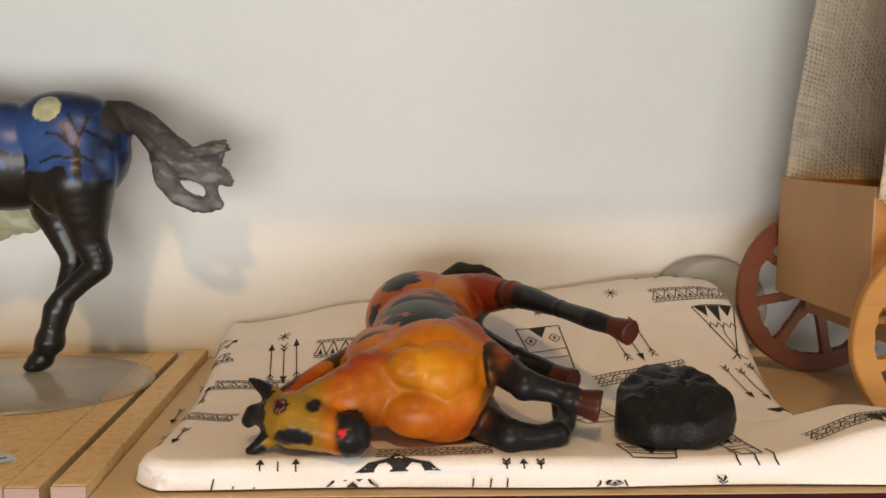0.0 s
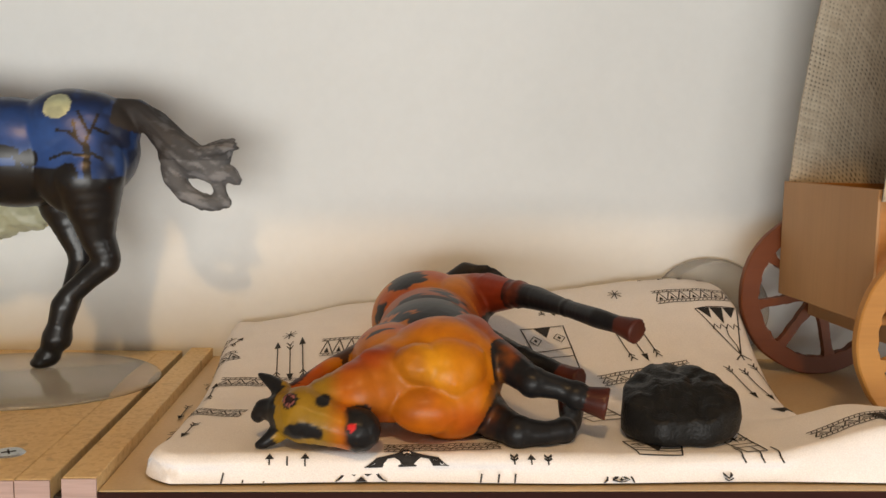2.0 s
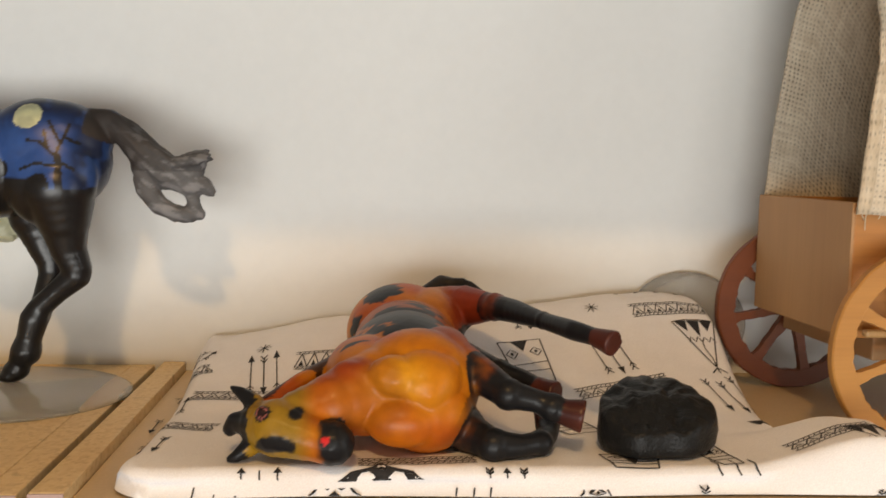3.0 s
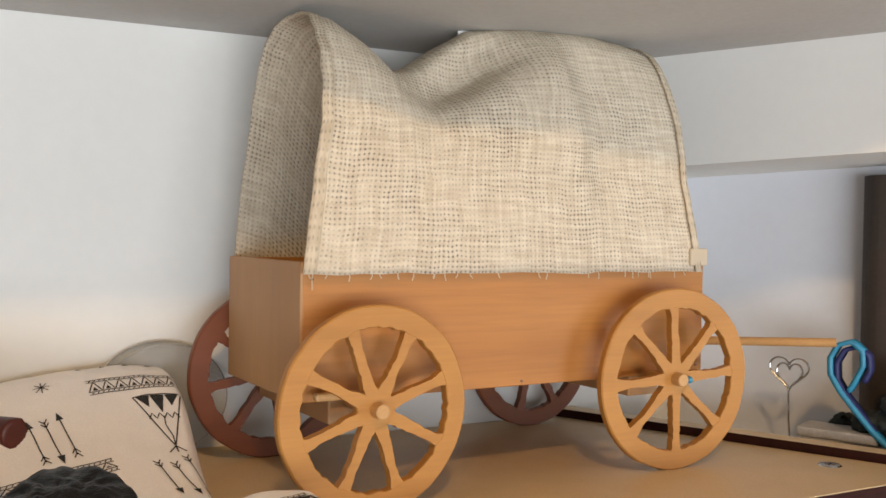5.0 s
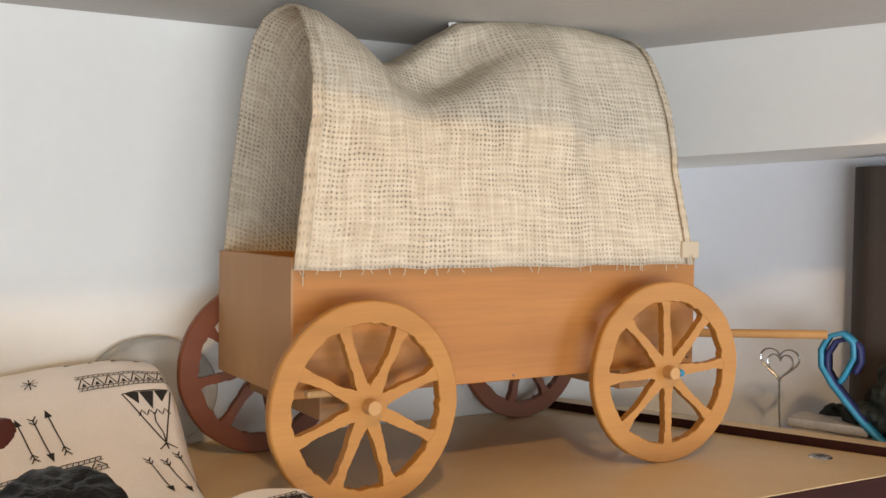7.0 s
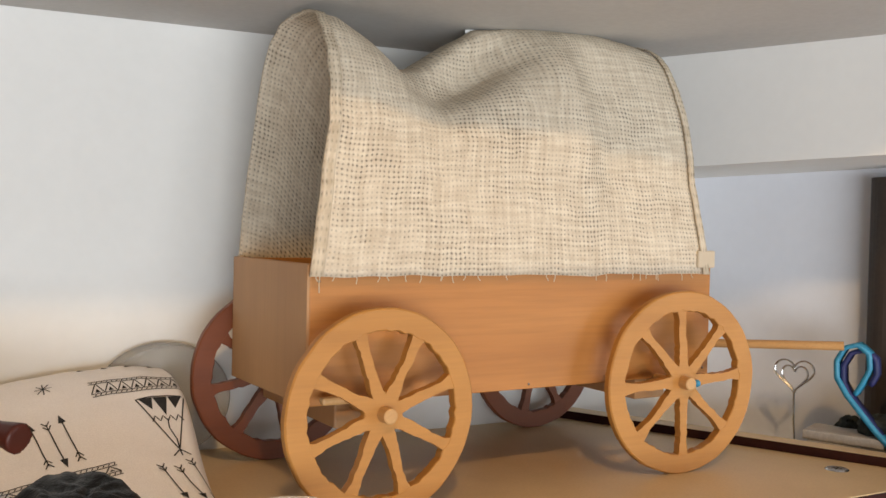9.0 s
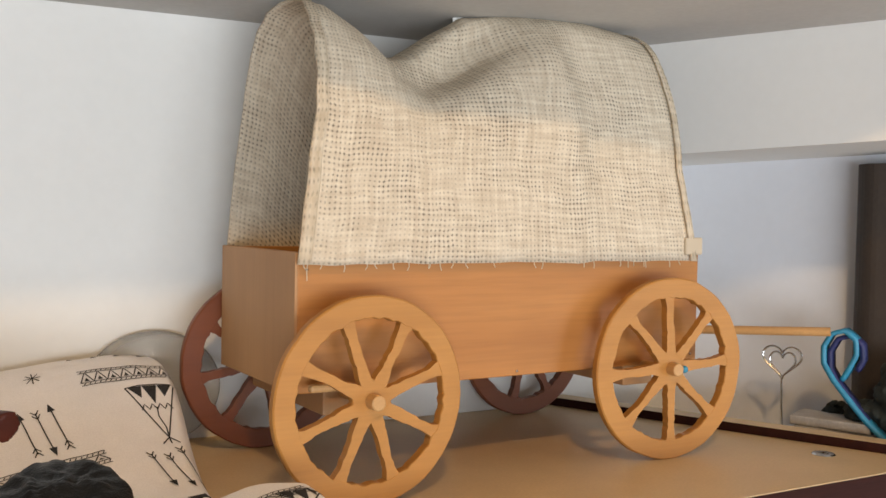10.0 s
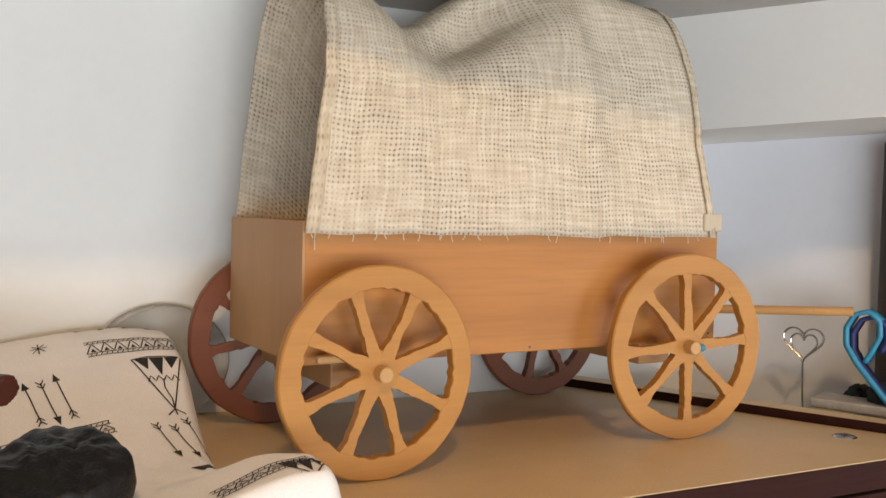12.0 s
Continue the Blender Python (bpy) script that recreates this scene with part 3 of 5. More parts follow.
def blanket_point(s, t):
    """s across, t from front to back, both 0 to 1: the upper face with rounded borders."""
    y = YB0 + (YB1 - YB0) * t
    xl, xr = blanket_edges(y)
    # rounded corners in plan
    cl = 0.020 * max(0, 1 - (y - YB0) / 0.022) ** 2
    xl += cl
    xr -= 0.010 * max(0, 1 - (y - YB0) / 0.018) ** 2
    x = xl + (xr - xl) * s
    h = blanket_height(x, y)
    e = min((x - xl), (xr - x)) / 0.011
    f = (y - YB0) / 0.009
    y += 0.0012 * math.sin(34 * x) * (1 - t) ** 6
    g = (YB1 - y) / 0.005
    fall = 1.0
    for q in (e, f, g):
        q = min(1.0, max(0.0, q))
        fall *= (1 - (1 - q) ** 2) ** 0.5
    z = 0.0012 + (h - 0.0012) * fall
    return Vector((x, y, z))


def dense(n, power=1.0):
    out = []
    for i in range(n + 1):
        a = i / n
        out.append(0.5 - 0.5 * math.cos(math.pi * a) * (1 - 0.35 * math.sin(math.pi * a)))
    return out


def fold_in(v):
    """The fold line along the front: two layers, the lower one rounded out a little."""
    if v.y - YB0 < 0.014 and v.z < 0.0125:
        mid = 0.0058 + 0.0008 * math.sin(40 * v.x)
        v.y += 0.0060 * math.exp(-((v.z - mid) / 0.0012) ** 2) - 0.0022 * math.exp(-((v.z - 0.0030) / 0.0022) ** 2)
    return v


def blanket():
    ns, nt = 200, 150
    S, Tt = dense(ns), dense(nt)
    verts = [blanket_point(s, t) for t in Tt for s in S]
    for v in verts:
        fold_in(v)
    faces = [(j * (ns + 1) + i, j * (ns + 1) + i + 1, (j + 1) * (ns + 1) + i + 1, (j + 1) * (ns + 1) + i) for j in range(nt) for i in range(ns)]
    return mesh_of("folded_blanket", verts, faces, COTTON, None, "", True)


blanket_ob = tagged(blanket(), "folded white cotton blanket printed with black line drawings", "blanket")


def blanket_z(x, y):
    xl, xr = blanket_edges(y)
    t = min(1, max(0, (y - YB0) / (YB1 - YB0)))
    cl = 0.020 * max(0, 1 - (y - YB0) / 0.022) ** 2
    a, c = xl + cl, xr - 0.010 * max(0, 1 - (y - YB0) / 0.018) ** 2
    s = min(1, max(0, (x - a) / (c - a)))
    return blanket_point(s, t).z


class Ink:
    """Printed strokes laid on the cloth."""

    def __init__(self):
        self.v, self.f, self.front = [], [], False

    def place(self, x, y):
        if self.front:
            # on the rolled front: y is the height there, from 0 at the board
            lo, hi = 0.0, 0.04

            def share(m):
                yy = YB0 + (YB1 - YB0) * m
                x0 = blanket_edges(yy)[0] + 0.020 * max(0, 1 - (yy - YB0) / 0.022) ** 2
                x1 = blanket_edges(yy)[1] - 0.010 * max(0, 1 - (yy - YB0) / 0.018) ** 2
                return (x - x0) / (x1 - x0)

            for _ in range(14):
                m = (lo + hi) / 2
                if blanket_point(share(m), m).z < y:
                    lo = m
                else:
                    hi = m
            p = fold_in(blanket_point(share(lo), lo))
            return (p.x, p.y - 0.0004, p.z + 0.0003)
        return (x, y, blanket_z(x, y) + 0.00035)

    def stroke(self, pts, width=0.0006):
        fine = []
        for a, c in zip(pts, pts[1:]):
            n = max(1, int(math.dist(a, c) / 0.002))
            fine += [(a[0] + (c[0] - a[0]) * i / n, a[1] + (c[1] - a[1]) * i / n) for i in range(n)]
        fine.append(pts[-1])
        base = len(self.v)
        for i, p in enumerate(fine):
            q0, q1 = fine[max(0, i - 1)], fine[min(len(fine) - 1, i + 1)]
            dx, dy = q1[0] - q0[0], q1[1] - q0[1]
            l = math.hypot(dx, dy) or 1
            nx, ny = -dy / l * width / 2, dx / l * width / 2
            self.v += [self.place(p[0] + nx, p[1] + ny), self.place(p[0] - nx, p[1] - ny)]
        for i in range(len(fine) - 1):
            k = base + 2 * i
            self.f.append((k, k + 1, k + 3, k + 2))

    def fill(self, pts):
        c = (sum(p[0] for p in pts) / len(pts), sum(p[1] for p in pts) / len(pts))
        rings = [pts, [(c[0] + (p[0] - c[0]) * 0.5, c[1] + (p[1] - c[1]) * 0.5) for p in pts]]
        n = len(pts)
        base = len(self.v)
        for r in rings:
            self.v += [self.place(*p) for p in r]
        self.v.append(self.place(*c))
        for i in range(n):
            j = (i + 1) % n
            self.f.append((base + i, base + j, base + n + j, base + n + i))
            self.f.append((base + n + i, base + n + j, base + 2 * n))


ink = Ink()


def printed():
    """Lays what has been drawn since the last call on the cloth, as one printed motif."""
    if ink.v:
        mesh_of("print", ink.v, ink.f, INK, blanket_ob)
        ink.v, ink.f = [], []



def at(x, y, deg, sx=1.0, sy=1.0):
    a = math.radians(deg)
    return lambda p: (x + sx * p[0] * math.cos(a) - sy * p[1] * math.sin(a), y + sx * p[0] * math.sin(a) + sy * p[1] * math.cos(a))


def arrow(f, up=True, ln=0.034, w=0.00075):
    d = 1 if up else -1
    h = ln / 2
    ink.stroke([f((0, -h * d)), f((0, h * d))], w)
    ink.fill([f((-0.0022, (h - 0.006) * d)), f((0, (h + 0.001) * d)), f((0.0022, (h - 0.006) * d))])
    for k in (0, 0.0035):
        for s in (-1, 1):
            ink.stroke([f((s * 0.0022, (-h - 0.002 + k) * d)), f((0, (-h + 0.0015 + k) * d))], w)


def arrows(x, y, deg, gap=0.0075, sy=1.0, ln=0.034, ups=(1, 0, 1)):
    for k, u in zip((-1, 0, 1), ups):
        f0 = at(x, y, deg, 1, sy)
        arrow(lambda p, k=k, f0=f0: f0((p[0] + k * gap, p[1] + (0.004 if k else 0))), bool(u), ln)


def band(x, y, deg, ln=0.05, wd=0.014):
    f = at(x, y, deg)
    h = wd / 2
    for yy in (-h, -h + 0.003, h - 0.003, h):
        ink.stroke([f((-ln / 2, yy)), f((ln / 2, yy))], 0.0007)
    n = max(3, int(ln / 0.008))
    zz = [(-ln / 2 + ln * i / (2 * n), (h - 0.003) * (1 if i % 2 else -1)) for i in range(2 * n + 1)]
    ink.stroke([f(p) for p in zz], 0.0008)
    for i in range(n):
        cx = -ln / 2 + ln * (i + 0.5) / n
        ink.fill([f((cx - 0.0016, -h + 0.0042)), f((cx + 0.0016, -h + 0.0042)), f((cx, -0.0002))])
    m = int(ln / 0.003)
    for i in range(m):
        cx = -ln / 2 + ln * (i + 0.5) / m
        for yy in (-h + 0.0006, h - 0.0024):
            ink.stroke([f((cx, yy)), f((cx + 0.0012, yy + 0.0018))], 0.0006)


def teepee(x, y, deg, w=0.026, ln=0.045):
    """A tent: black toothed cap at the wide end, zigzag belt, poles at the narrow end."""
    f = at(x, y, deg)
    h = ln / 2
    ink.stroke([f((-w / 2, h)), f((-w / 6, h + 0.002)), f((w / 6, h + 0.002)), f((w / 2, h)), f((0, -h)), f((-w / 2, h))], 0.0009)
    for k in (-1, 0, 1):
        cx = k * w * 0.31
        d = 0.017 if k == 0 else 0.011
        ink.fill([f((cx - w * 0.15, h + 0.001)), f((cx + w * 0.15, h + 0.001)), f((cx * 0.75, h - d))])
    zz = []
    for i in range(9):
        yy = h - 0.022 + (0.005 if i % 2 else 0)
        zz.append(((i / 8 - 0.5) * w * 0.62, yy))
    ink.stroke([f(p) for p in zz], 0.0009)
    ink.stroke([f((0, h - 0.02)), f((-0.001, h - 0.028)), f((0.0008, -h * 0.6)), f((0, -h))], 0.0008)
    for s in (-1, 0, 1):
        ink.stroke([f((0, -h)), f((s * 0.005, -h - 0.006))], 0.0009)


def tent_small(x, y, deg, w=0.030, ln=0.030):
    f = at(x, y, deg)
    h = ln / 2
    ink.stroke([f((-w / 2, h)), f((w / 2, h)), f((w * 0.36, -h)), f((-w * 0.36, -h)), f((-w / 2, h))], 0.0009)
    ink.fill([f((-w * 0.2, h)), f((w * 0.2, h)), f((0, h - 0.014))])
    ink.stroke([f((-w * 0.43, -h * 0.1)), f((w * 0.43, -h * 0.1))], 0.0008)
    ink.stroke([f((-w * 0.40, -h * 0.45)), f((w * 0.40, -h * 0.45))], 0.0008)
    for s in (-1, 1):
        cx = s * w * 0.27
        ink.stroke([f((cx - 0.004, h * 0.42)), f((cx, h * 0.62)), f((cx + 0.004, h * 0.42)), f((cx, h * 0.2)), f((cx - 0.004, h * 0.42))], 0.0007)
        ink.fill([f((cx - 0.0012, h * 0.42)), f((cx, h * 0.5)), f((cx + 0.0012, h * 0.42)), f((cx, h * 0.33))])


def star(x, y, r=0.005):
    for a in (0, 45, 90, 135):
        c, s = math.cos(math.radians(a)), math.sin(math.radians(a))
        ink.stroke([(x - r * c, y - 1.6 * r * s), (x + r * c, y + 1.6 * r * s)], 0.0007)


def lines(x, y, deg, n=3, gap=0.011, ln=0.02):
    f = at(x, y, deg)
    for k in range(n):
        ink.stroke([f((k * gap, ln / 2)), f((k * gap + 0.0015, 0)), f((k * gap + 0.001, -ln / 2))], 0.0008)


arrows(-0.3835, 0.092, 6, 0.0082, 1.7)
printed()
band(-0.345, 0.109, 0, 0.040, 0.024)
printed()
arrows(-0.433, 0.043, 0, 0.0085, 1.0, 0.026, (0, 0, 1))
printed()
band(-0.398, 0.060, -4, 0.050, 0.014)
printed()
band(-0.419, 0.005, -14, 0.042, 0.013)
printed()
arrow(at(-0.432, -0.030, 8), False, 0.022)
printed()
arrow(at(-0.422, -0.030, -6), False, 0.022)
printed()
band(-0.292, -0.0555, 2, 0.058, 0.010)
printed()
tent_small(-0.1840, -0.0545, 0, 0.030, 0.018)
printed()
lines(-0.1445, -0.0600, 0, 3, 0.0095, 0.012)
printed()
tent_small(-0.2125, 0.100, 6, 0.030, 0.055)
printed()
arrows(-0.204, 0.150, 0, 0.0085, 0.6, 0.02)
printed()
band(-0.158, 0.064, 12, 0.062, 0.012)
printed()
tent_small(-0.203, 0.006, 20, 0.028, 0.03)
printed()
tent_small(-0.138, -0.046, 14, 0.016, 0.03)
printed()
arrows(-0.092, 0.050, 12, 0.0088, 1.0, 0.034, (0, 0, 0))
printed()
ink.fill([(-0.098, 0.015), (-0.087, 0.021), (-0.086, 0.011), (-0.094, 0.008)])
printed()
teepee(-0.092, 0.108, 2, 0.030, 0.048)
printed()
band(-0.104, 0.150, 3, 0.056, 0.017)
printed()
arrows(-0.157, 0.099, 9, 0.0085, 1.2, 0.036, (1, 0, 1))
printed()
star(-0.3885, 0.138)
printed()
star(-0.158, 0.160)
printed()
band(-0.079, -0.048, 12, 0.050, 0.011)
printed()
teepee(-0.060, -0.056, -4, 0.024, 0.022)
printed()
for x in (-0.135, -0.12, -0.105, -0.09):
    ink.fill([(x, 0.186), (x + 0.005, 0.188), (x + 0.002, 0.193)])
arrows(-0.431, 0.135, -20, 0.006, 0.8, 0.02)
printed()
band(-0.430, 0.108, 18, 0.022, 0.016)
printed()
ink.front = True
for x, head in ((-0.3755, 1), (-0.3670, 0), (-0.3585, 1), (-0.2570, -1), (-0.2487, 1), (-0.2405, -1)):
    ink.stroke([(x, 0.0064), (x - 0.0004, 0.0122)], 0.0008)
    if head > 0:
        ink.fill([(x - 0.0024, 0.0112), (x + 0.0020, 0.0112), (x - 0.0004, 0.0131)])
    elif head < 0:
        for k in (0.0, 0.0011):
            ink.stroke([(x - 0.0022, 0.0118 + k), (x - 0.0004, 0.0108 + k), (x + 0.0016, 0.0118 + k)], 0.0008)
    printed()
# a tent's black-toothed cap on the upper roll
ink.stroke([(-0.3300, 0.0066), (-0.3240, 0.0108), (-0.3090, 0.0130), (-0.2945, 0.0112), (-0.2890, 0.0070)], 0.0012)
for q in (((-0.3285, 0.0068), (-0.3235, 0.0104), (-0.3190, 0.0110), (-0.3215, 0.0070)), ((-0.3165, 0.0122), (-0.3025, 0.0122), (-0.3050, 0.0072), (-0.3135, 0.0072)), ((-0.2990, 0.0112), (-0.2940, 0.0104), (-0.2910, 0.0072), (-0.2970, 0.0080))):
    ink.fill(list(q))
printed()
for x in (-0.1445, -0.1350, -0.1255):
    ink.stroke([(x + 0.0010, 0.0126), (x + 0.0022, 0.0095), (x + 0.0022, 0.0066)], 0.0009)
    printed()
# the lower roll: strokes, half tents and an eye
for x in (-0.398, -0.388, -0.378, -0.274, -0.2655, -0.2575):
    ink.stroke([(x + 0.0006, 0.0050), (x, 0.0012)], 0.0008)
    printed()
ink.stroke([(-0.3440, 0.0012), (-0.3390, 0.0050), (-0.3350, 0.0042), (-0.3320, 0.0050), (-0.3285, 0.0042), (-0.3250, 0.0050), (-0.3190, 0.0012)], 0.0009)
ink.fill([(-0.3345, 0.0012), (-0.3315, 0.0036), (-0.3285, 0.0012)])
printed()
ink.stroke([(-0.2140, 0.0012), (-0.2110, 0.0050), (-0.2010, 0.0050), (-0.1990, 0.0012)], 0.0009)
ink.stroke([(-0.2100, 0.0030), (-0.2055, 0.0044), (-0.2015, 0.0030), (-0.2055, 0.0018), (-0.2100, 0.0030)], 0.0007)
ink.fill([(-0.2067, 0.0030), (-0.2055, 0.0036), (-0.2043, 0.0030), (-0.2055, 0.0024)])
printed()
for x in (-0.1520, -0.0640):
    for k in (0.0, 0.0014):
        ink.stroke([(x - 0.0022, 0.0046 - k), (x, 0.0032 - k), (x + 0.0022, 0.0046 - k)], 0.0008)
    printed()
ink.front = False

# ---- sculpted figurines ----
def sculpt(name, blobs, material, voxel, smooth=4, strength=0.5, cones=()):
    """One closed mesh out of many overlapping ellipsoids and cones: fused on a fine grid and smoothed."""
    balls = []
    for sub in (2, 4):
        ball = bmesh.new()
        bmesh.ops.create_icosphere(ball, subdivisions=sub, radius=1.0)
        ball.verts.index_update()
        balls.append(([v.co.copy() for v in ball.verts], [[v.index for v in f.verts] for f in ball.faces]))
        ball.free()
    verts, faces = [], []
    for m in blobs:
        bv, bf = balls[1 if max(m.col[i].length for i in range(3)) > 0.016 else 0]
        k = len(verts)
        verts += [m @ v for v in bv]
        faces += [[k + i for i in f] for f in bf]
    for p0, r0, p1, r1 in cones:
        p0, p1 = Vector(p0), Vector(p1)
        d = (p1 - p0).normalized()
        s0 = d.orthogonal().normalized()
        s1 = d.cross(s0)
        k = len(verts)
        for p, r in ((p0, r0), (p1, r1)):
            verts += [p + r * (math.cos(a) * s0 + math.sin(a) * s1) for a in (2 * math.pi * i / 20 for i in range(20))]
        faces += [[k + i, k + (i + 1) % 20, k + 20 + (i + 1) % 20, k + 20 + i] for i in range(20)]
        faces += [[k + 19 - i for i in range(20)], [k + 20 + i for i in range(20)]]
    me = bpy.data.meshes.new(name)
    me.from_pydata(verts, [], faces)
    tmp = bpy.data.objects.new(name, me)
    scene.collection.objects.link(tmp)
    r = tmp.modifiers.new("fuse", "REMESH")
    r.mode, r.voxel_size, r.use_smooth_shade = "VOXEL", voxel, True
    s = tmp.modifiers.new("soften", "SMOOTH")
    s.factor, s.iterations = strength, smooth
    dg = bpy.context.evaluated_depsgraph_get()
    out = bpy.data.meshes.new_from_object(tmp.evaluated_get(dg))
    bpy.data.objects.remove(tmp)
    bpy.data.meshes.remove(me)
    out.name = name
    out.materials.clear()
    out.materials.append(material)
    out.shade_smooth()
    return new(name, out)


def ell(x, y, z, rx, ry, rz, ax=0, ay=0, az=0):
    return pose(x, y, z, ax, ay, az) @ Matrix.Diagonal((rx, ry, rz, 1))


def limb(*pts):
    """Spheres along a bent, tapering limb: points of x, y, z, radius."""
    out = []
    for a, c in zip(pts, pts[1:]):
        d = math.dist(a[:3], c[:3])
        n = max(2, int(d / (0.38 * min(a[3], c[3]))))
        for i in range(n + 1):
            f = i / n
            x, y, z, r = [a[k] + (c[k] - a[k]) * f for k in range(4)]
            out.append(ell(x, y, z, r, r, r))
    return out


def paint(ob, rule, gloss=0.4):
    me = ob.data
    layer = me.color_attributes.new("paint", "FLOAT_COLOR", "POINT")
    cols = np.ones((len(me.vertices), 4), dtype=np.float32)
    for i, v in enumerate(me.vertices):
        got = rule(v.co, v.normal)
        cols[i, :3] = got[:3]
        cols[i, 3] = got[3] if len(got) > 3 else gloss
    layer.data.foreach_set("color", cols.ravel())


def blend(a, c, f):
    f = min(1.0, max(0.0, f))
    return tuple(p + (q - p) * f for p, q in zip(a, c))


def seg_dist(p, a, c):
    d = [c[i] - a[i] for i in range(len(a))]
    l = sum(q * q for q in d) or 1e-9
    f = min(1, max(0, sum((p[i] - a[i]) * d[i] for i in range(len(a))) / l))
    return math.sqrt(sum((p[i] - a[i] - f * d[i]) ** 2 for i in range(len(a))))


# the horse lying on its side on the blanket
LEGS_A = [
    [(-0.270, -0.014, 0.054, 0.0125), (-0.258, -0.028, 0.050, 0.0098), (-0.246, -0.043, 0.044, 0.0078), (-0.232, -0.044, 0.041, 0.0062), (-0.224, -0.046, 0.038, 0.0070), (-0.2205, -0.047, 0.0365, 0.0062)],
    [(-0.274, -0.014, 0.026, 0.0150), (-0.264, -0.038, 0.022, 0.0105), (-0.254, -0.052, 0.0205, 0.0082), (-0.240, -0.052, 0.020, 0.0062), (-0.230, -0.047, 0.020, 0.0064), (-0.224, -0.036, 0.021, 0.0056), (-0.2225, -0.027, 0.023, 0.0066)],
    [(-0.275, 0.120, 0.056, 0.0200), (-0.255, 0.104, 0.066, 0.0140), (-0.238, 0.082, 0.069, 0.0085), (-0.229, 0.068, 0.069, 0.0078), (-0.215, 0.035, 0.0685, 0.0052), (-0.203, 0.006, 0.068, 0.0060), (-0.194, -0.008, 0.067, 0.0052)],
    [(-0.272, 0.105, 0.034, 0.0180), (-0.250, 0.085, 0.030, 0.0125), (-0.236, 0.072, 0.029, 0.0085), (-0.222, 0.062, 0.027, 0.0066), (-0.213, 0.052, 0.024, 0.0065)],
]
HOOVES_A = [(-0.2145, -0.0485, 0.0355, 0.0078), (-0.2215, -0.0215, 0.0255, 0.0070), (-0.1875, -0.016, 0.0655, 0.0066), (-0.207, 0.046, 0.0235, 0.0066)]
HEAD_A = [(-0.3690, -0.052, 0.0310, 0.0108), (-0.3600, -0.058, 0.0310, 0.0146), (-0.3500, -0.062, 0.0290, 0.0124), (-0.3405, -0.065, 0.0265, 0.0103), (-0.3330, -0.066, 0.0258, 0.0112)]


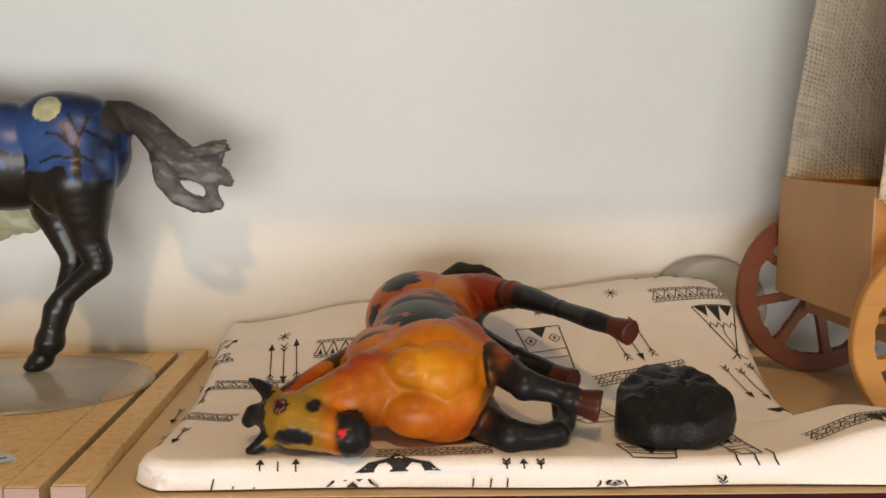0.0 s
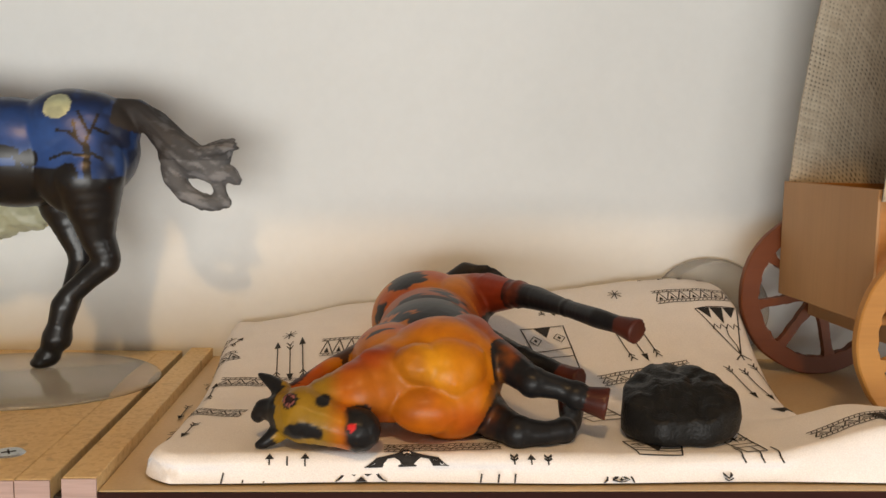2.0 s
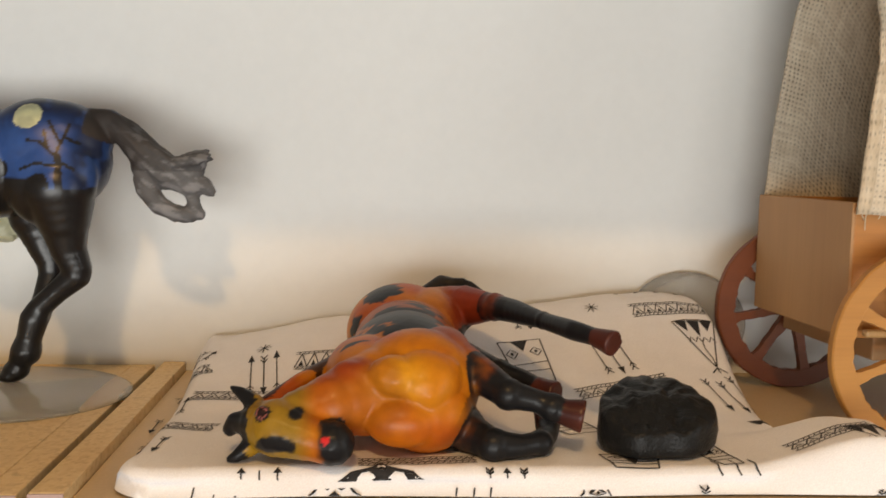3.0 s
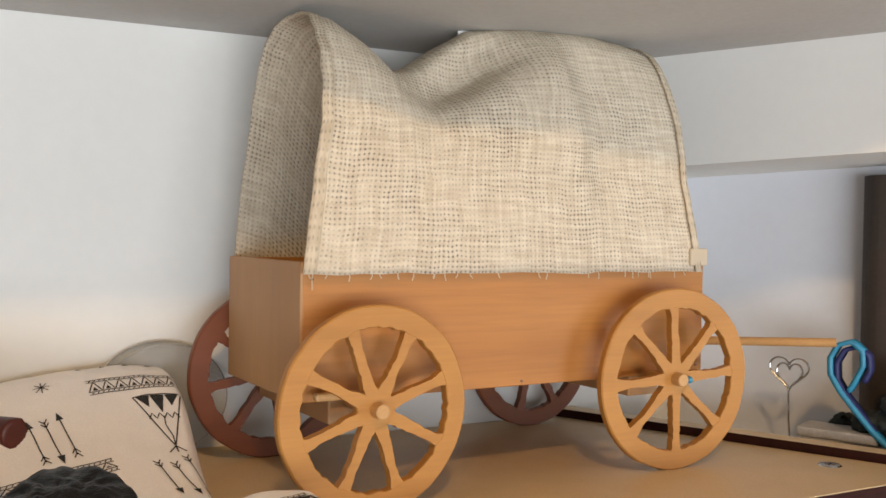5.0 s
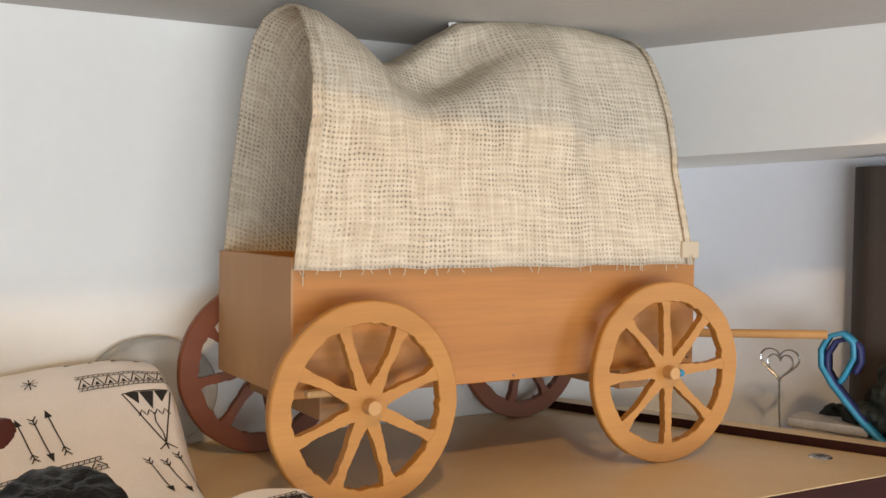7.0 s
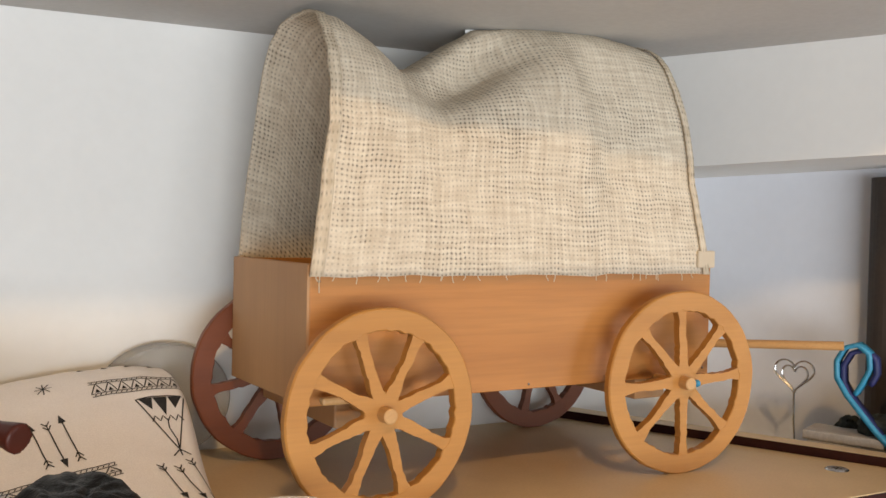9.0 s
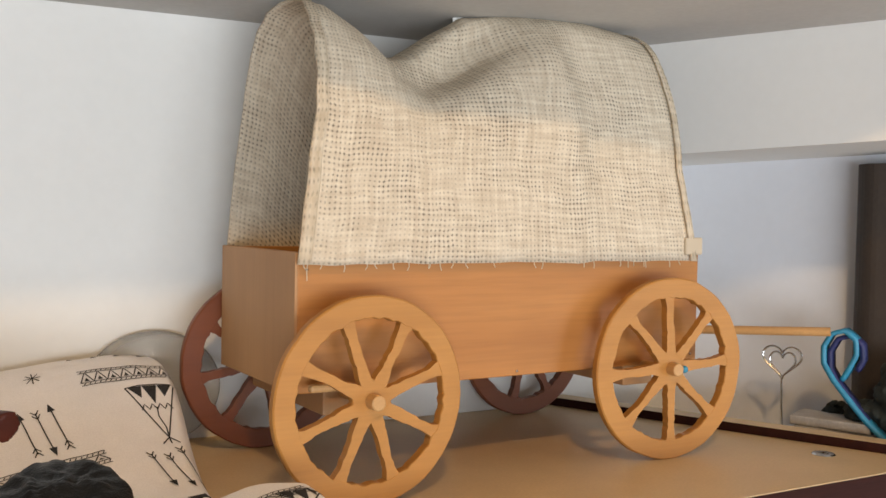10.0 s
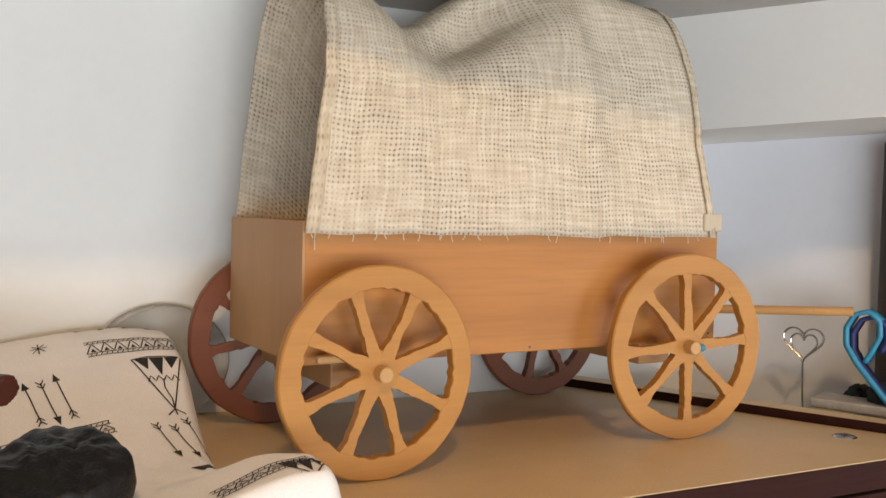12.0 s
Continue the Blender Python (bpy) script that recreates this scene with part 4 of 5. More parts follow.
def lying_horse():
    b = [
        ell(-0.291, -0.020, 0.043, 0.033, 0.031, 0.030),
        ell(-0.298, -0.028, 0.040, 0.023, 0.024, 0.023),
        ell(-0.287, -0.034, 0.033, 0.024, 0.024, 0.021),
        ell(-0.289, -0.038, 0.049, 0.020, 0.020, 0.017),
        ell(-0.303, -0.046, 0.0530, 0.0145, 0.0120, 0.0115, 0, 12),
        ell(-0.2865, -0.047, 0.0465, 0.0105, 0.0120, 0.0125),
        ell(-0.2990, -0.050, 0.0315, 0.0190, 0.0120, 0.0125),
        ell(-0.2790, -0.036, 0.0530, 0.0105, 0.0150, 0.0110),
        ell(-0.2780, -0.040, 0.0340, 0.0095, 0.0140, 0.0120),
        ell(-0.3170, -0.040, 0.0500, 0.0180, 0.0110, 0.0085, 0, 22),
        ell(-0.296, 0.030, 0.043, 0.034, 0.056, 0.0305),
        ell(-0.294, 0.075, 0.043, 0.033, 0.050, 0.030),
        ell(-0.295, 0.118, 0.046, 0.037, 0.044, 0.0325),
        ell(-0.277, 0.108, 0.055, 0.024, 0.034, 0.022),
        ell(-0.277, -0.008, 0.056, 0.016, 0.024, 0.016),
        ell(-0.318, -0.005, 0.044, 0.022, 0.040, 0.022),
    ]
    b += limb((-0.303, -0.022, 0.042, 0.0250), (-0.318, -0.034, 0.041, 0.0205), (-0.333, -0.044, 0.039, 0.0160), (-0.350, -0.051, 0.035, 0.0130))
    b += limb(*HEAD_A)
    b += limb((-0.372, -0.046, 0.040, 0.0050), (-0.379, -0.042, 0.044, 0.0032), (-0.384, -0.039, 0.046, 0.0016))
    b += limb((-0.373, -0.056, 0.021, 0.0050), (-0.379, -0.058, 0.017, 0.0032), (-0.383, -0.058, 0.0155, 0.0018))
    b += limb((-0.375, -0.050, 0.031, 0.0070), (-0.381, -0.047, 0.031, 0.0050), (-0.384, -0.046, 0.027, 0.0040))
    b += limb((-0.366, -0.035, 0.036, 0.0060), (-0.351, -0.018, 0.044, 0.0055), (-0.334, 0.004, 0.050, 0.0050))
    b += limb((-0.366, -0.033, 0.026, 0.0060), (-0.354, -0.012, 0.028, 0.0060), (-0.341, 0.010, 0.030, 0.0050))
    b.append(ell(-0.3335, -0.069, 0.0325, 0.0042, 0.0040, 0.0030))
    b.append(ell(-0.366, -0.064, 0.0400, 0.0040, 0.0034, 0.0034))
    for leg in LEGS_A:
        b += limb(*leg)
    for leg in LEGS_A:
        for j in (2, 4):
            if j < len(leg):
                x, y, z, r = leg[j]
                b.append(ell(x, y, z, r * 1.12, r * 1.12, r * 1.12))
    hooves = []
    for leg, (x, y, z, r) in zip(LEGS_A, HOOVES_A):
        a = Vector(leg[-1][:3])
        d = (Vector((x, y, z)) - a).normalized()
        hooves.append((a - d * 0.001, leg[-1][3] * 0.98, a + d * 0.0125, r * 1.12))
    b += limb((-0.290, 0.152, 0.058, 0.0075), (-0.276, 0.163, 0.066, 0.0065), (-0.266, 0.168, 0.072, 0.0068), (-0.254, 0.168, 0.069, 0.0072), (-0.244, 0.168, 0.063, 0.0062), (-0.236, 0.170, 0.059, 0.0030))
    for dx, dz in ((0.004, 0.004), (0.009, 0.002), (-0.004, 0.004)):
        b += limb((-0.266 + dx, 0.166, 0.072 + dz * 0.3, 0.0036), (-0.255 + dx, 0.165, 0.070 + dz, 0.0032), (-0.245 + dx, 0.166, 0.065 + dz * 0.6, 0.0018))
    ob = sculpt("horse_figurine", b, HORSE_A, 0.0013, 2, 0.5, hooves)

    yellow, orange, red = (0.52, 0.175, 0.006), (0.42, 0.080, 0.004), (0.22, 0.026, 0.008)
    black, olive, rose, horn = (0.008, 0.008, 0.009), (0.27, 0.15, 0.012), (0.32, 0.10, 0.045), (0.045, 0.010, 0.007)
    slate = (0.018, 0.020, 0.022)

    def rule(p, n):
        q = p * 1.0
        n1 = noise.fractal(q * 24, 0.6, 2.0, 2)
        n2 = noise.fractal(q * 85 + Vector((3, 1, 7)), 0.6, 2.0, 3)
        n3 = noise.fractal(q * 24 + Vector((9, 4, 2)), 0.6, 2.0, 2)
        c = blend(yellow, orange, smooth01(-0.25, 0.45, n1 + 3 * (p.z - 0.045)))
        c = blend(c, orange, 0.7 * (1 - smooth01(0.026, 0.036, p.z)))
        # chest highlight put into the paint as a brighter yellow spot
        c = blend(c, (0.62, 0.27, 0.012), 0.8 * (1 - smooth01(0.008, 0.022, math.dist(p, (-0.304, -0.054, 0.056)))))
        c = blend(c, red, 0.85 * (1 - smooth01(0.012, 0.034, math.dist(p, (-0.272, -0.008, 0.062)) + 0.006 * n2)))
        c = blend(c, red, 0.55 * (1 - smooth01(0.006, 0.016, math.dist(p, (-0.332, -0.040, 0.054)) + 0.005 * n2)))
        c = blend(c, red, 0.5 * smooth01(0.10, 0.45, n3 + 0.05) * (1 - smooth01(0.05, 0.09, p.y)))
        c = blend(c, rose, 0.75 * smooth01(0.000, 0.03, p.y + 0.012 * n2) * (1 - smooth01(0.070, 0.095, p.y)))
        # the large dark patch over the upper flank, with ragged edges, and smaller ones
        e = 0.50 * noise.fractal(Vector((p.x * 55, p.y * 120, p.z * 90)), 0.6, 2.0, 3) + 0.20 * n1
        for (cx, cy, cz, rx, ry, rz, col) in ((-0.298, 0.034, 0.070, 0.027, 0.036, 0.030, slate), (-0.300, 0.003, 0.068, 0.012, 0.008, 0.012, black), (-0.306, 0.105, 0.074, 0.014, 0.013, 0.014, black),
                                              (-0.329, 0.092, 0.060, 0.008, 0.014, 0.014, black), (-0.288, 0.134, 0.080, 0.012, 0.008, 0.010, black), (-0.325, 0.005, 0.060, 0.011, 0.014, 0.006, black),
                                              (-0.318, -0.016, 0.0600, 0.015, 0.0035, 0.006, black), (-0.312, 0.120, 0.074, 0.010, 0.008, 0.010, black)):
            d = math.sqrt(((p.x - cx) / rx) ** 2 + ((p.y - cy) / ry) ** 2 + ((p.z - cz) / rz) ** 2)
            c = blend(c, col, 1 - smooth01(0.92, 1.05, d + e))
        for leg, hoof, first in zip(LEGS_A, HOOVES_A, (1, 1, 2, 0)):
            mid = leg[len(leg) // 2]
            if math.dist(p, mid[:3]) > 0.11:
                continue
            for k, (a, b2) in enumerate(zip(leg, leg[1:])):
                if seg_dist(p, a[:3], b2[:3]) < 1.35 * max(a[3], b2[3]):
                    if k >= first:
                        f = math.dist(p, leg[first][:3])
                        c = blend(c, black, smooth01(0.001, 0.014, f + 0.004 * n2) if k == first else 1)
                    elif first == 2:
                        c = blend(c, red, 0.8 * smooth01(-0.282, -0.262, p.x + 0.006 * n1))
                    elif leg is LEGS_A[1]:
                        c = blend(c, (0.10, 0.03, 0.008), 0.8 * smooth01(-0.276, -0.264, p.x + 0.003 * n1))
            if seg_dist(p, tuple(leg[-1][:3]), hoof[:3]) < hoof[3] * 1.3 and math.dist(p, leg[-1][:3]) > 0.0035 and math.dist(p, hoof[:3]) < 0.0125 and math.dist(p, leg[-2][:3]) > math.dist(p, hoof[:3]):
                c = blend(horn, (0.085, 0.02, 0.012), 0.5 + n1)
        # head: olive with black muzzle, cheek patch, eye and red nostril
        if p.x < -0.322 and p.y < -0.040 and p.z < 0.058:
            c = blend(c, olive, 1 - smooth01(-0.352, -0.338, p.x))
            if p.x < -0.344:
                d = math.sqrt(((p.x + 0.360 - 0.5 * (p.z - 0.026)) / 0.0110) ** 2 + ((p.z - 0.0260) / 0.0055) ** 2)
                c = blend(c, black, 1 - smooth01(0.8, 1.05, d + 0.4 * n2))
                d = math.sqrt(((p.x + 0.350) / 0.0036) ** 2 + ((p.z - 0.040) / 0.0022) ** 2)
                c = blend(c, black, 1 - smooth01(0.8, 1.1, d + 0.4 * n2))
        if math.dist(p, (-0.3310, -0.068, 0.0265)) < 0.0128 and p.x > -0.343 and p.y < -0.052:
            c = blend(c, black, smooth01(-0.341, -0.337, p.x + 0.002 * n2))
        if math.dist(p, (-0.3360, -0.0755, 0.0300)) < 0.0021:
            c = (0.62, 0.02, 0.02)
        de = math.dist(p, (-0.3665, -0.067, 0.0410))
        if de < 0.0045:
            c = black if de > 0.0030 else ((0.30, 0.10, 0.09, 0.1) if de > 0.0022 else (0.02, 0.01, 0.01, 0.1))
        # mane, ears and tail
        if p.x < -0.373 + 0.004 * n2 and p.y > -0.062:
            c = black
        for a, b2, r in (((-0.366, -0.034, 0.036), (-0.334, 0.004, 0.051), 0.0062), ((-0.366, -0.033, 0.026), (-0.341, 0.010, 0.030), 0.007)):
            if seg_dist(p, a, b2) < r and p.y > -0.04:
                c = blend(c, black, 0.9)
        if p.x > -0.283 and p.y > 0.156 and p.z > 0.052:
            c = blend(black, (0.03, 0.025, 0.022), 0.5 + n2)
        return c

    paint(ob, rule)
    return tagged(ob, "orange and black painted horse figurine lying on the blanket", "figurine")


lying_horse()

# the standing figurine, of which the hindquarters are seen, on its clear stand
YH = 0.125


def leaping_horse():
    y = YH
    b = [
        ell(-0.526, y, 0.158, 0.041, 0.031, 0.037, 0, 12),
        ell(-0.519, y, 0.166, 0.034, 0.027, 0.028),
        ell(-0.566, y, 0.153, 0.048, 0.031, 0.036, 0, 4),
        ell(-0.615, y, 0.153, 0.055, 0.033, 0.043, 0, 0),
        ell(-0.665, y, 0.163, 0.042, 0.030, 0.046, 0, 0),
        ell(-0.520, y - 0.016, 0.146, 0.030, 0.017, 0.033),
        ell(-0.526, y + 0.016, 0.148, 0.027, 0.017, 0.031),
    ]
    # near hind leg: thigh, gaskin, hock, cannon, fetlock, hoof
    b += limb((-0.515, y - 0.014, 0.138, 0.0230), (-0.512, y - 0.014, 0.118, 0.0165), (-0.510, y - 0.013, 0.100, 0.0118), (-0.5050, y - 0.012, 0.087, 0.0098))
    b += limb((-0.500, y - 0.012, 0.0845, 0.0048), (-0.5050, y - 0.012, 0.082, 0.0092), (-0.517, y - 0.011, 0.072, 0.0078), (-0.5300, y - 0.010, 0.060, 0.0076), (-0.5330, y - 0.010, 0.053, 0.0094), (-0.5365, y - 0.010, 0.040, 0.0082), (-0.5385, y - 0.010, 0.032, 0.0102), (-0.5415, y - 0.010, 0.027, 0.0080))
    b.append(ell(-0.5450, y - 0.010, 0.0195, 0.0092, 0.0085, 0.0075, 0, -12))
    b.append(ell(-0.5480, y - 0.010, 0.0160, 0.0090, 0.0085, 0.0048, 0, -8))
    # far hind leg, a little further under the body
    b += limb((-0.540, y + 0.014, 0.138, 0.0200), (-0.540, y + 0.014, 0.118, 0.0160), (-0.534, y + 0.013, 0.101, 0.0120), (-0.529, y + 0.012, 0.089, 0.0100), (-0.528, y + 0.011, 0.080, 0.0090), (-0.531, y + 0.006, 0.066, 0.0080), (-0.534, y + 0.000, 0.052, 0.0078))
    # forehand
    b += limb((-0.690, y, 0.175, 0.036), (-0.730, y, 0.205, 0.028), (-0.762, y, 0.238, 0.021))
    b += limb((-0.765, y, 0.243, 0.018), (-0.785, y, 0.228, 0.014), (-0.805, y, 0.212, 0.010))
    b += limb((-0.690, y - 0.014, 0.140, 0.020), (-0.715, y - 0.014, 0.115, 0.011), (-0.700, y - 0.014, 0.085, 0.007), (-0.690, y - 0.014, 0.07, 0.008))
    b += limb((-0.690, y + 0.014, 0.140, 0.020), (-0.700, y + 0.014, 0.105, 0.011), (-0.695, y + 0.014, 0.065, 0.007), (-0.700, y + 0.014, 0.015, 0.008))
    # tail streaming back in locks
    tail = [(-0.500, y, 0.184, 0.0058), (-0.486, y, 0.181, 0.0085), (-0.474, y, 0.172, 0.0100), (-0.463, y, 0.160, 0.0115), (-0.450, y, 0.149, 0.0115), (-0.438, y, 0.147, 0.0085), (-0.430, y, 0.154, 0.0058)]
    b += limb(*tail)
    for k in range(5):
        dy = (k - 2) * 0.0035
        b += limb((-0.462, y + dy, 0.166, 0.004), (-0.446, y + dy, 0.154, 0.0046), (-0.433, y + dy, 0.157 + 0.001 * k, 0.0036), (-0.4235 + 0.0015 * (k % 2), y + dy, 0.158 + 0.003 * (k % 3), 0.0015))
    b += limb((-0.450, y, 0.146, 0.0080), (-0.437, y - 0.001, 0.141, 0.0070), (-0.427, y, 0.141, 0.0062), (-0.422, y, 0.137, 0.0036))
    b += limb((-0.465, y, 0.154, 0.0085), (-0.463, y, 0.138, 0.0075), (-0.456, y, 0.128, 0.0066), (-0.445, y, 0.122, 0.0058), (-0.435, y, 0.1215, 0.0056), (-0.429, y, 0.122, 0.0040))
    b += limb((-0.437, y, 0.141, 0.0050), (-0.433, y, 0.131, 0.0045), (-0.432, y, 0.124, 0.0045))
    ob = sculpt("horse_figurine", b, HORSE_B, 0.0012, 8)
    for v in ob.data.vertices:
        p = v.co
        if p.z > 0.112 and p.x > -0.492:
            q = Vector(((p.x - p.z) * 25, p.y * 230, (p.z + p.x) * 230))
            v.co = p + v.normal * (0.0008 * smooth01(-0.492, -0.478, p.x) * noise.fractal(q, 0.7, 2.0, 2))

    black, blue, deep, moon = (0.006, 0.006, 0.007), (0.018, 0.062, 0.225), (0.006, 0.012, 0.040), (0.60, 0.60, 0.36)
    grey, pale, brown = (0.055, 0.055, 0.058), (0.22, 0.22, 0.23), (0.030, 0.022, 0.018)
    twigs = [((-0.508, 0.140), (-0.511, 0.160)), ((-0.511, 0.160), (-0.505, 0.178)), ((-0.511, 0.158), (-0.521, 0.167)), ((-0.521, 0.167), (-0.529, 0.168)), ((-0.516, 0.163), (-0.519, 0.174)),
             ((-0.511, 0.152), (-0.522, 0.154)), ((-0.522, 0.154), (-0.532, 0.150)), ((-0.509, 0.166), (-0.517, 0.180)), ((-0.507, 0.170), (-0.499, 0.166)), ((-0.509, 0.155), (-0.501, 0.150))]

    def rule(p, n):
        n1 = noise.fractal(p * 40, 0.6, 2.0, 3)
        n2 = noise.fractal(Vector((p.x * 60 + p.z * 160, p.y * 200, p.z * 40 - p.x * 50)), 0.6, 2.0, 3)
        if p.z > 0.112 and (p.x > -0.478 or (p.x > -0.4985 and seg_dist((p.x, p.z), (-0.500, 0.1845), (-0.474, 0.172)) < 0.0098)):
            f = smooth01(-0.49, -0.43, p.x)
            c = blend(brown, grey, f)
            c = blend(c, pale, 0.75 * smooth01(0.0, 0.45, n2) * f + 0.5 * smooth01(0.150, 0.122, p.z) if p.z > 0.15 else 0.25 + 0.6 * smooth01(-0.1, 0.45, n2))
            return (*c, 0.7)
        horizon = 0.1445 + 0.0012 * n1 + (0.004 * smooth01(-0.53, -0.52, p.x) - 0.010 * smooth01(-0.522, -0.515, p.x))
        c = blend(black, blue, smooth01(horizon - 0.0005, horizon + 0.0005, p.z))
        if p.z > horizon:
            c = blend(c, deep, smooth01(0.168, 0.193, p.z + 0.006 * n1))
            c = blend(c, deep, smooth01(-0.513, -0.495, p.x + 0.004 * n1))
            c = blend(c, (0.03, 0.09, 0.30), 0.5 * smooth01(0.1, 0.5, n1))
            if p.y < YH:
                for a, b2 in twigs:
                    if seg_dist((p.x, p.z), a, b2) < 0.0009:
                        c = black
                if seg_dist((p.x, p.z), (-0.508, 0.138), (-0.510, 0.158)) < 0.0021:
                    c = black
                # dark shapes along the skyline
                for cx, cz, rx, rz in ((-0.519, 0.140, 0.005, 0.008), (-0.546, 0.150, 0.0055, 0.0055), (-0.562, 0.154, 0.010, 0.0042), (-0.572, 0.149, 0.002, 0.006), (-0.553, 0.149, 0.002, 0.006)):
                    if ((p.x - cx) / rx) ** 2 + ((p.z - cz) / rz) ** 2 < 1:
                        c = black
                if ((p.x + 0.5305) / 0.0088) ** 2 + ((p.z - 0.1830) / 0.0078) ** 2 < 1:
                    c = blend(moon, (0.42, 0.43, 0.28), smooth01(-0.1, 0.4, n1))
        return c

    paint(ob, rule, 0.34)
    return tagged(ob, "glossy black and night-blue horse figurine with a painted moon", "figurine")


leaping_horse()

# clear plastic stand: a flat oval with a bevelled rim and a raised pad under the hoof
bm = bmesh.new()
rows = []
prof = [(0.0, 0.0), (1.0, 0.0), (1.0, 0.0016), (0.97, 0.0028), (0.80, 0.0042), (0.55, 0.0060), (0.30, 0.0078), (0.0, 0.0082)]
for r, z in prof:
    rows.append([bm.verts.new((-0.560 + 0.088 * r * math.cos(a), 0.112 + 0.074 * r * math.sin(a), 0.0041 + z)) for a in (2 * math.pi * i / 72 for i in range(72))] if r else [bm.verts.new((-0.560, 0.112, 0.0041 + z))])
for a, c in zip(rows, rows[1:]):
    if len(a) == 1 or len(c) == 1:
        one, ring = (a, c) if len(a) == 1 else (c, a)
        for i in range(72):
            bm.faces.new((one[0], ring[i], ring[(i + 1) % 72]))
    else:
        for i in range(72):
            bm.faces.new((a[i], a[(i + 1) % 72], c[(i + 1) % 72], c[i]))
stand = tagged(part("display_stand", bm, CLEAR, None, "", True), "clear plastic oval display stand under the horse", "display stand")


lean = bmesh.new()
rows = [[lean.verts.new((0.047 * r * math.cos(a), z, 0.040 * r * math.sin(a))) for a in (2 * math.pi * i / 64 for i in range(64))] for r, z in ((0.985, 0.0015), (1.0, 0.0), (1.0, -0.0018), (0.95, -0.0032), (0.7, -0.0038))]
for a, c in zip(rows, rows[1:]):
    for i in range(64):
        lean.faces.new((a[i], a[(i + 1) % 64], c[(i + 1) % 64], c[i]))
lean.faces.new(rows[0][::-1])
lean.faces.new(rows[-1])
leaning = part("display_stand", lean, CLEAR, None, "", True)
leaning.matrix_world = pose(-0.076, 0.1975, 0.0395, -3.5, 0, 0)
tagged(leaning, "spare clear plastic oval stand leaning on the wall", "display stand")


def rough_stone(name, label, category, blobs, material, voxel, amount, freq, smooth=2):
    ob = sculpt(name, blobs, material, voxel, smooth)
    for v in ob.data.vertices:
        v.co += v.normal * (amount * noise.fractal(v.co * freq, 0.7, 2.0, 4))
    return tagged(ob, label, category)


# black stone: a slab with a chipped ribbed top and a glassy cut side
def black_stone():
    cx, cy, z0 = -0.1685, -0.030, 0.0135
    na, bm = 140, bmesh.new()
    prof = [(0.0, 0.0), (0.80, 0.0), (0.92, 0.0015), (0.985, 0.006), (1.0, 0.013), (0.995, 0.021), (0.985, 0.0262), (0.95, 0.0280)] + [(0.84 - 0.06 * i, 0.0288 + 0.0004 * i) for i in range(14)] + [(0.0, 0.034)]
    rings = []
    for r, z in prof:
        row = []
        for i in range(na if r else 1):
            a = 2 * math.pi * i / na
            lobe = math.exp(-((((a - 3.75 + math.pi) % (2 * math.pi)) - math.pi) / 0.75) ** 2)
            rad = 0.0300 * (1 - 0.20 * lobe + 0.10 * math.cos(2 * (a - 0.5)) + 0.07 * math.cos(3 * a + 0.9) + 0.02 * math.cos(7 * a))
            x, y = r * rad * 1.02 * math.cos(a), r * rad * 1.12 * math.sin(a)
            p = Vector((x, y, z * (0.80 + 0.32 * y / 0.034)))
            top = smooth01(0.024, 0.030, z)
            p.z += top * (0.0008 * math.sin(420 * (x + 0.25 * y) + 4 * noise.noise(p * 70)) + 0.0013 * noise.fractal(p * 110, 0.7, 2.0, 4) + 0.0035 * noise.noise(p * 45))
            p += Vector((x, y, 0)) * (0.03 * noise.fractal(p * 60, 0.7, 2.0, 3)) * smooth01(0.2, 0.9, r)
            row.append(bm.verts.new(p))
        rings.append(row)
    for a, c in zip(rings, rings[1:]):
        for i in range(na):
            if len(a) == 1:
                bm.faces.new((a[0], c[(i + 1) % na], c[i]))
            elif len(c) == 1:
                bm.faces.new((a[i], a[(i + 1) % na], c[0]))
            else:
                bm.faces.new((a[i], a[(i + 1) % na], c[(i + 1) % na], c[i]))
    ob = part("black_rock", bm, STONE, None, "", True)
    ob.matrix_world = pose(cx, cy, z0, 0, 0, -12)
    return tagged(ob, "black glassy volcanic stone with a rough ribbed top", "stone")


black_stone()
rough_stone("pale_crystal", "pale greenish translucent stone standing behind the horse", "stone",
            [ell(-0.590, 0.183, 0.110, 0.030, 0.014, 0.014, 0, 8), ell(-0.566, 0.184, 0.112, 0.014, 0.012, 0.010), ell(-0.622, 0.183, 0.102, 0.034, 0.014, 0.012, 0, 10), ell(-0.650, 0.180, 0.055, 0.018, 0.016, 0.052), ell(-0.655, 0.180, 0.0155, 0.026, 0.02, 0.0115)],
            CRYSTAL, 0.0018, 0.003, 90)

# ---- what stands in the recess ----
def nx(s, d, z):
    p = niche(s, d)
    return (p[0], p[1], z)


def curve_pts(fn, n):
    return [fn(i / n) for i in range(n + 1)]


SILL = -0.016
holder = thing("photo_clip", "bright wire memo holder bent into a double heart", "memo holder")
def heart(k, wide, top, tip):
    """Half-heart outline: k from 0 to 1 runs once round from the tip."""
    a = 2 * math.pi * k
    x = math.sin(a) ** 3
    z = (13 * math.cos(a) - 5 * math.cos(2 * a) - 2 * math.cos(3 * a) - math.cos(4 * a)) / 17
    return wide * x, tip + (top - tip) * (z + 1) / 1.75


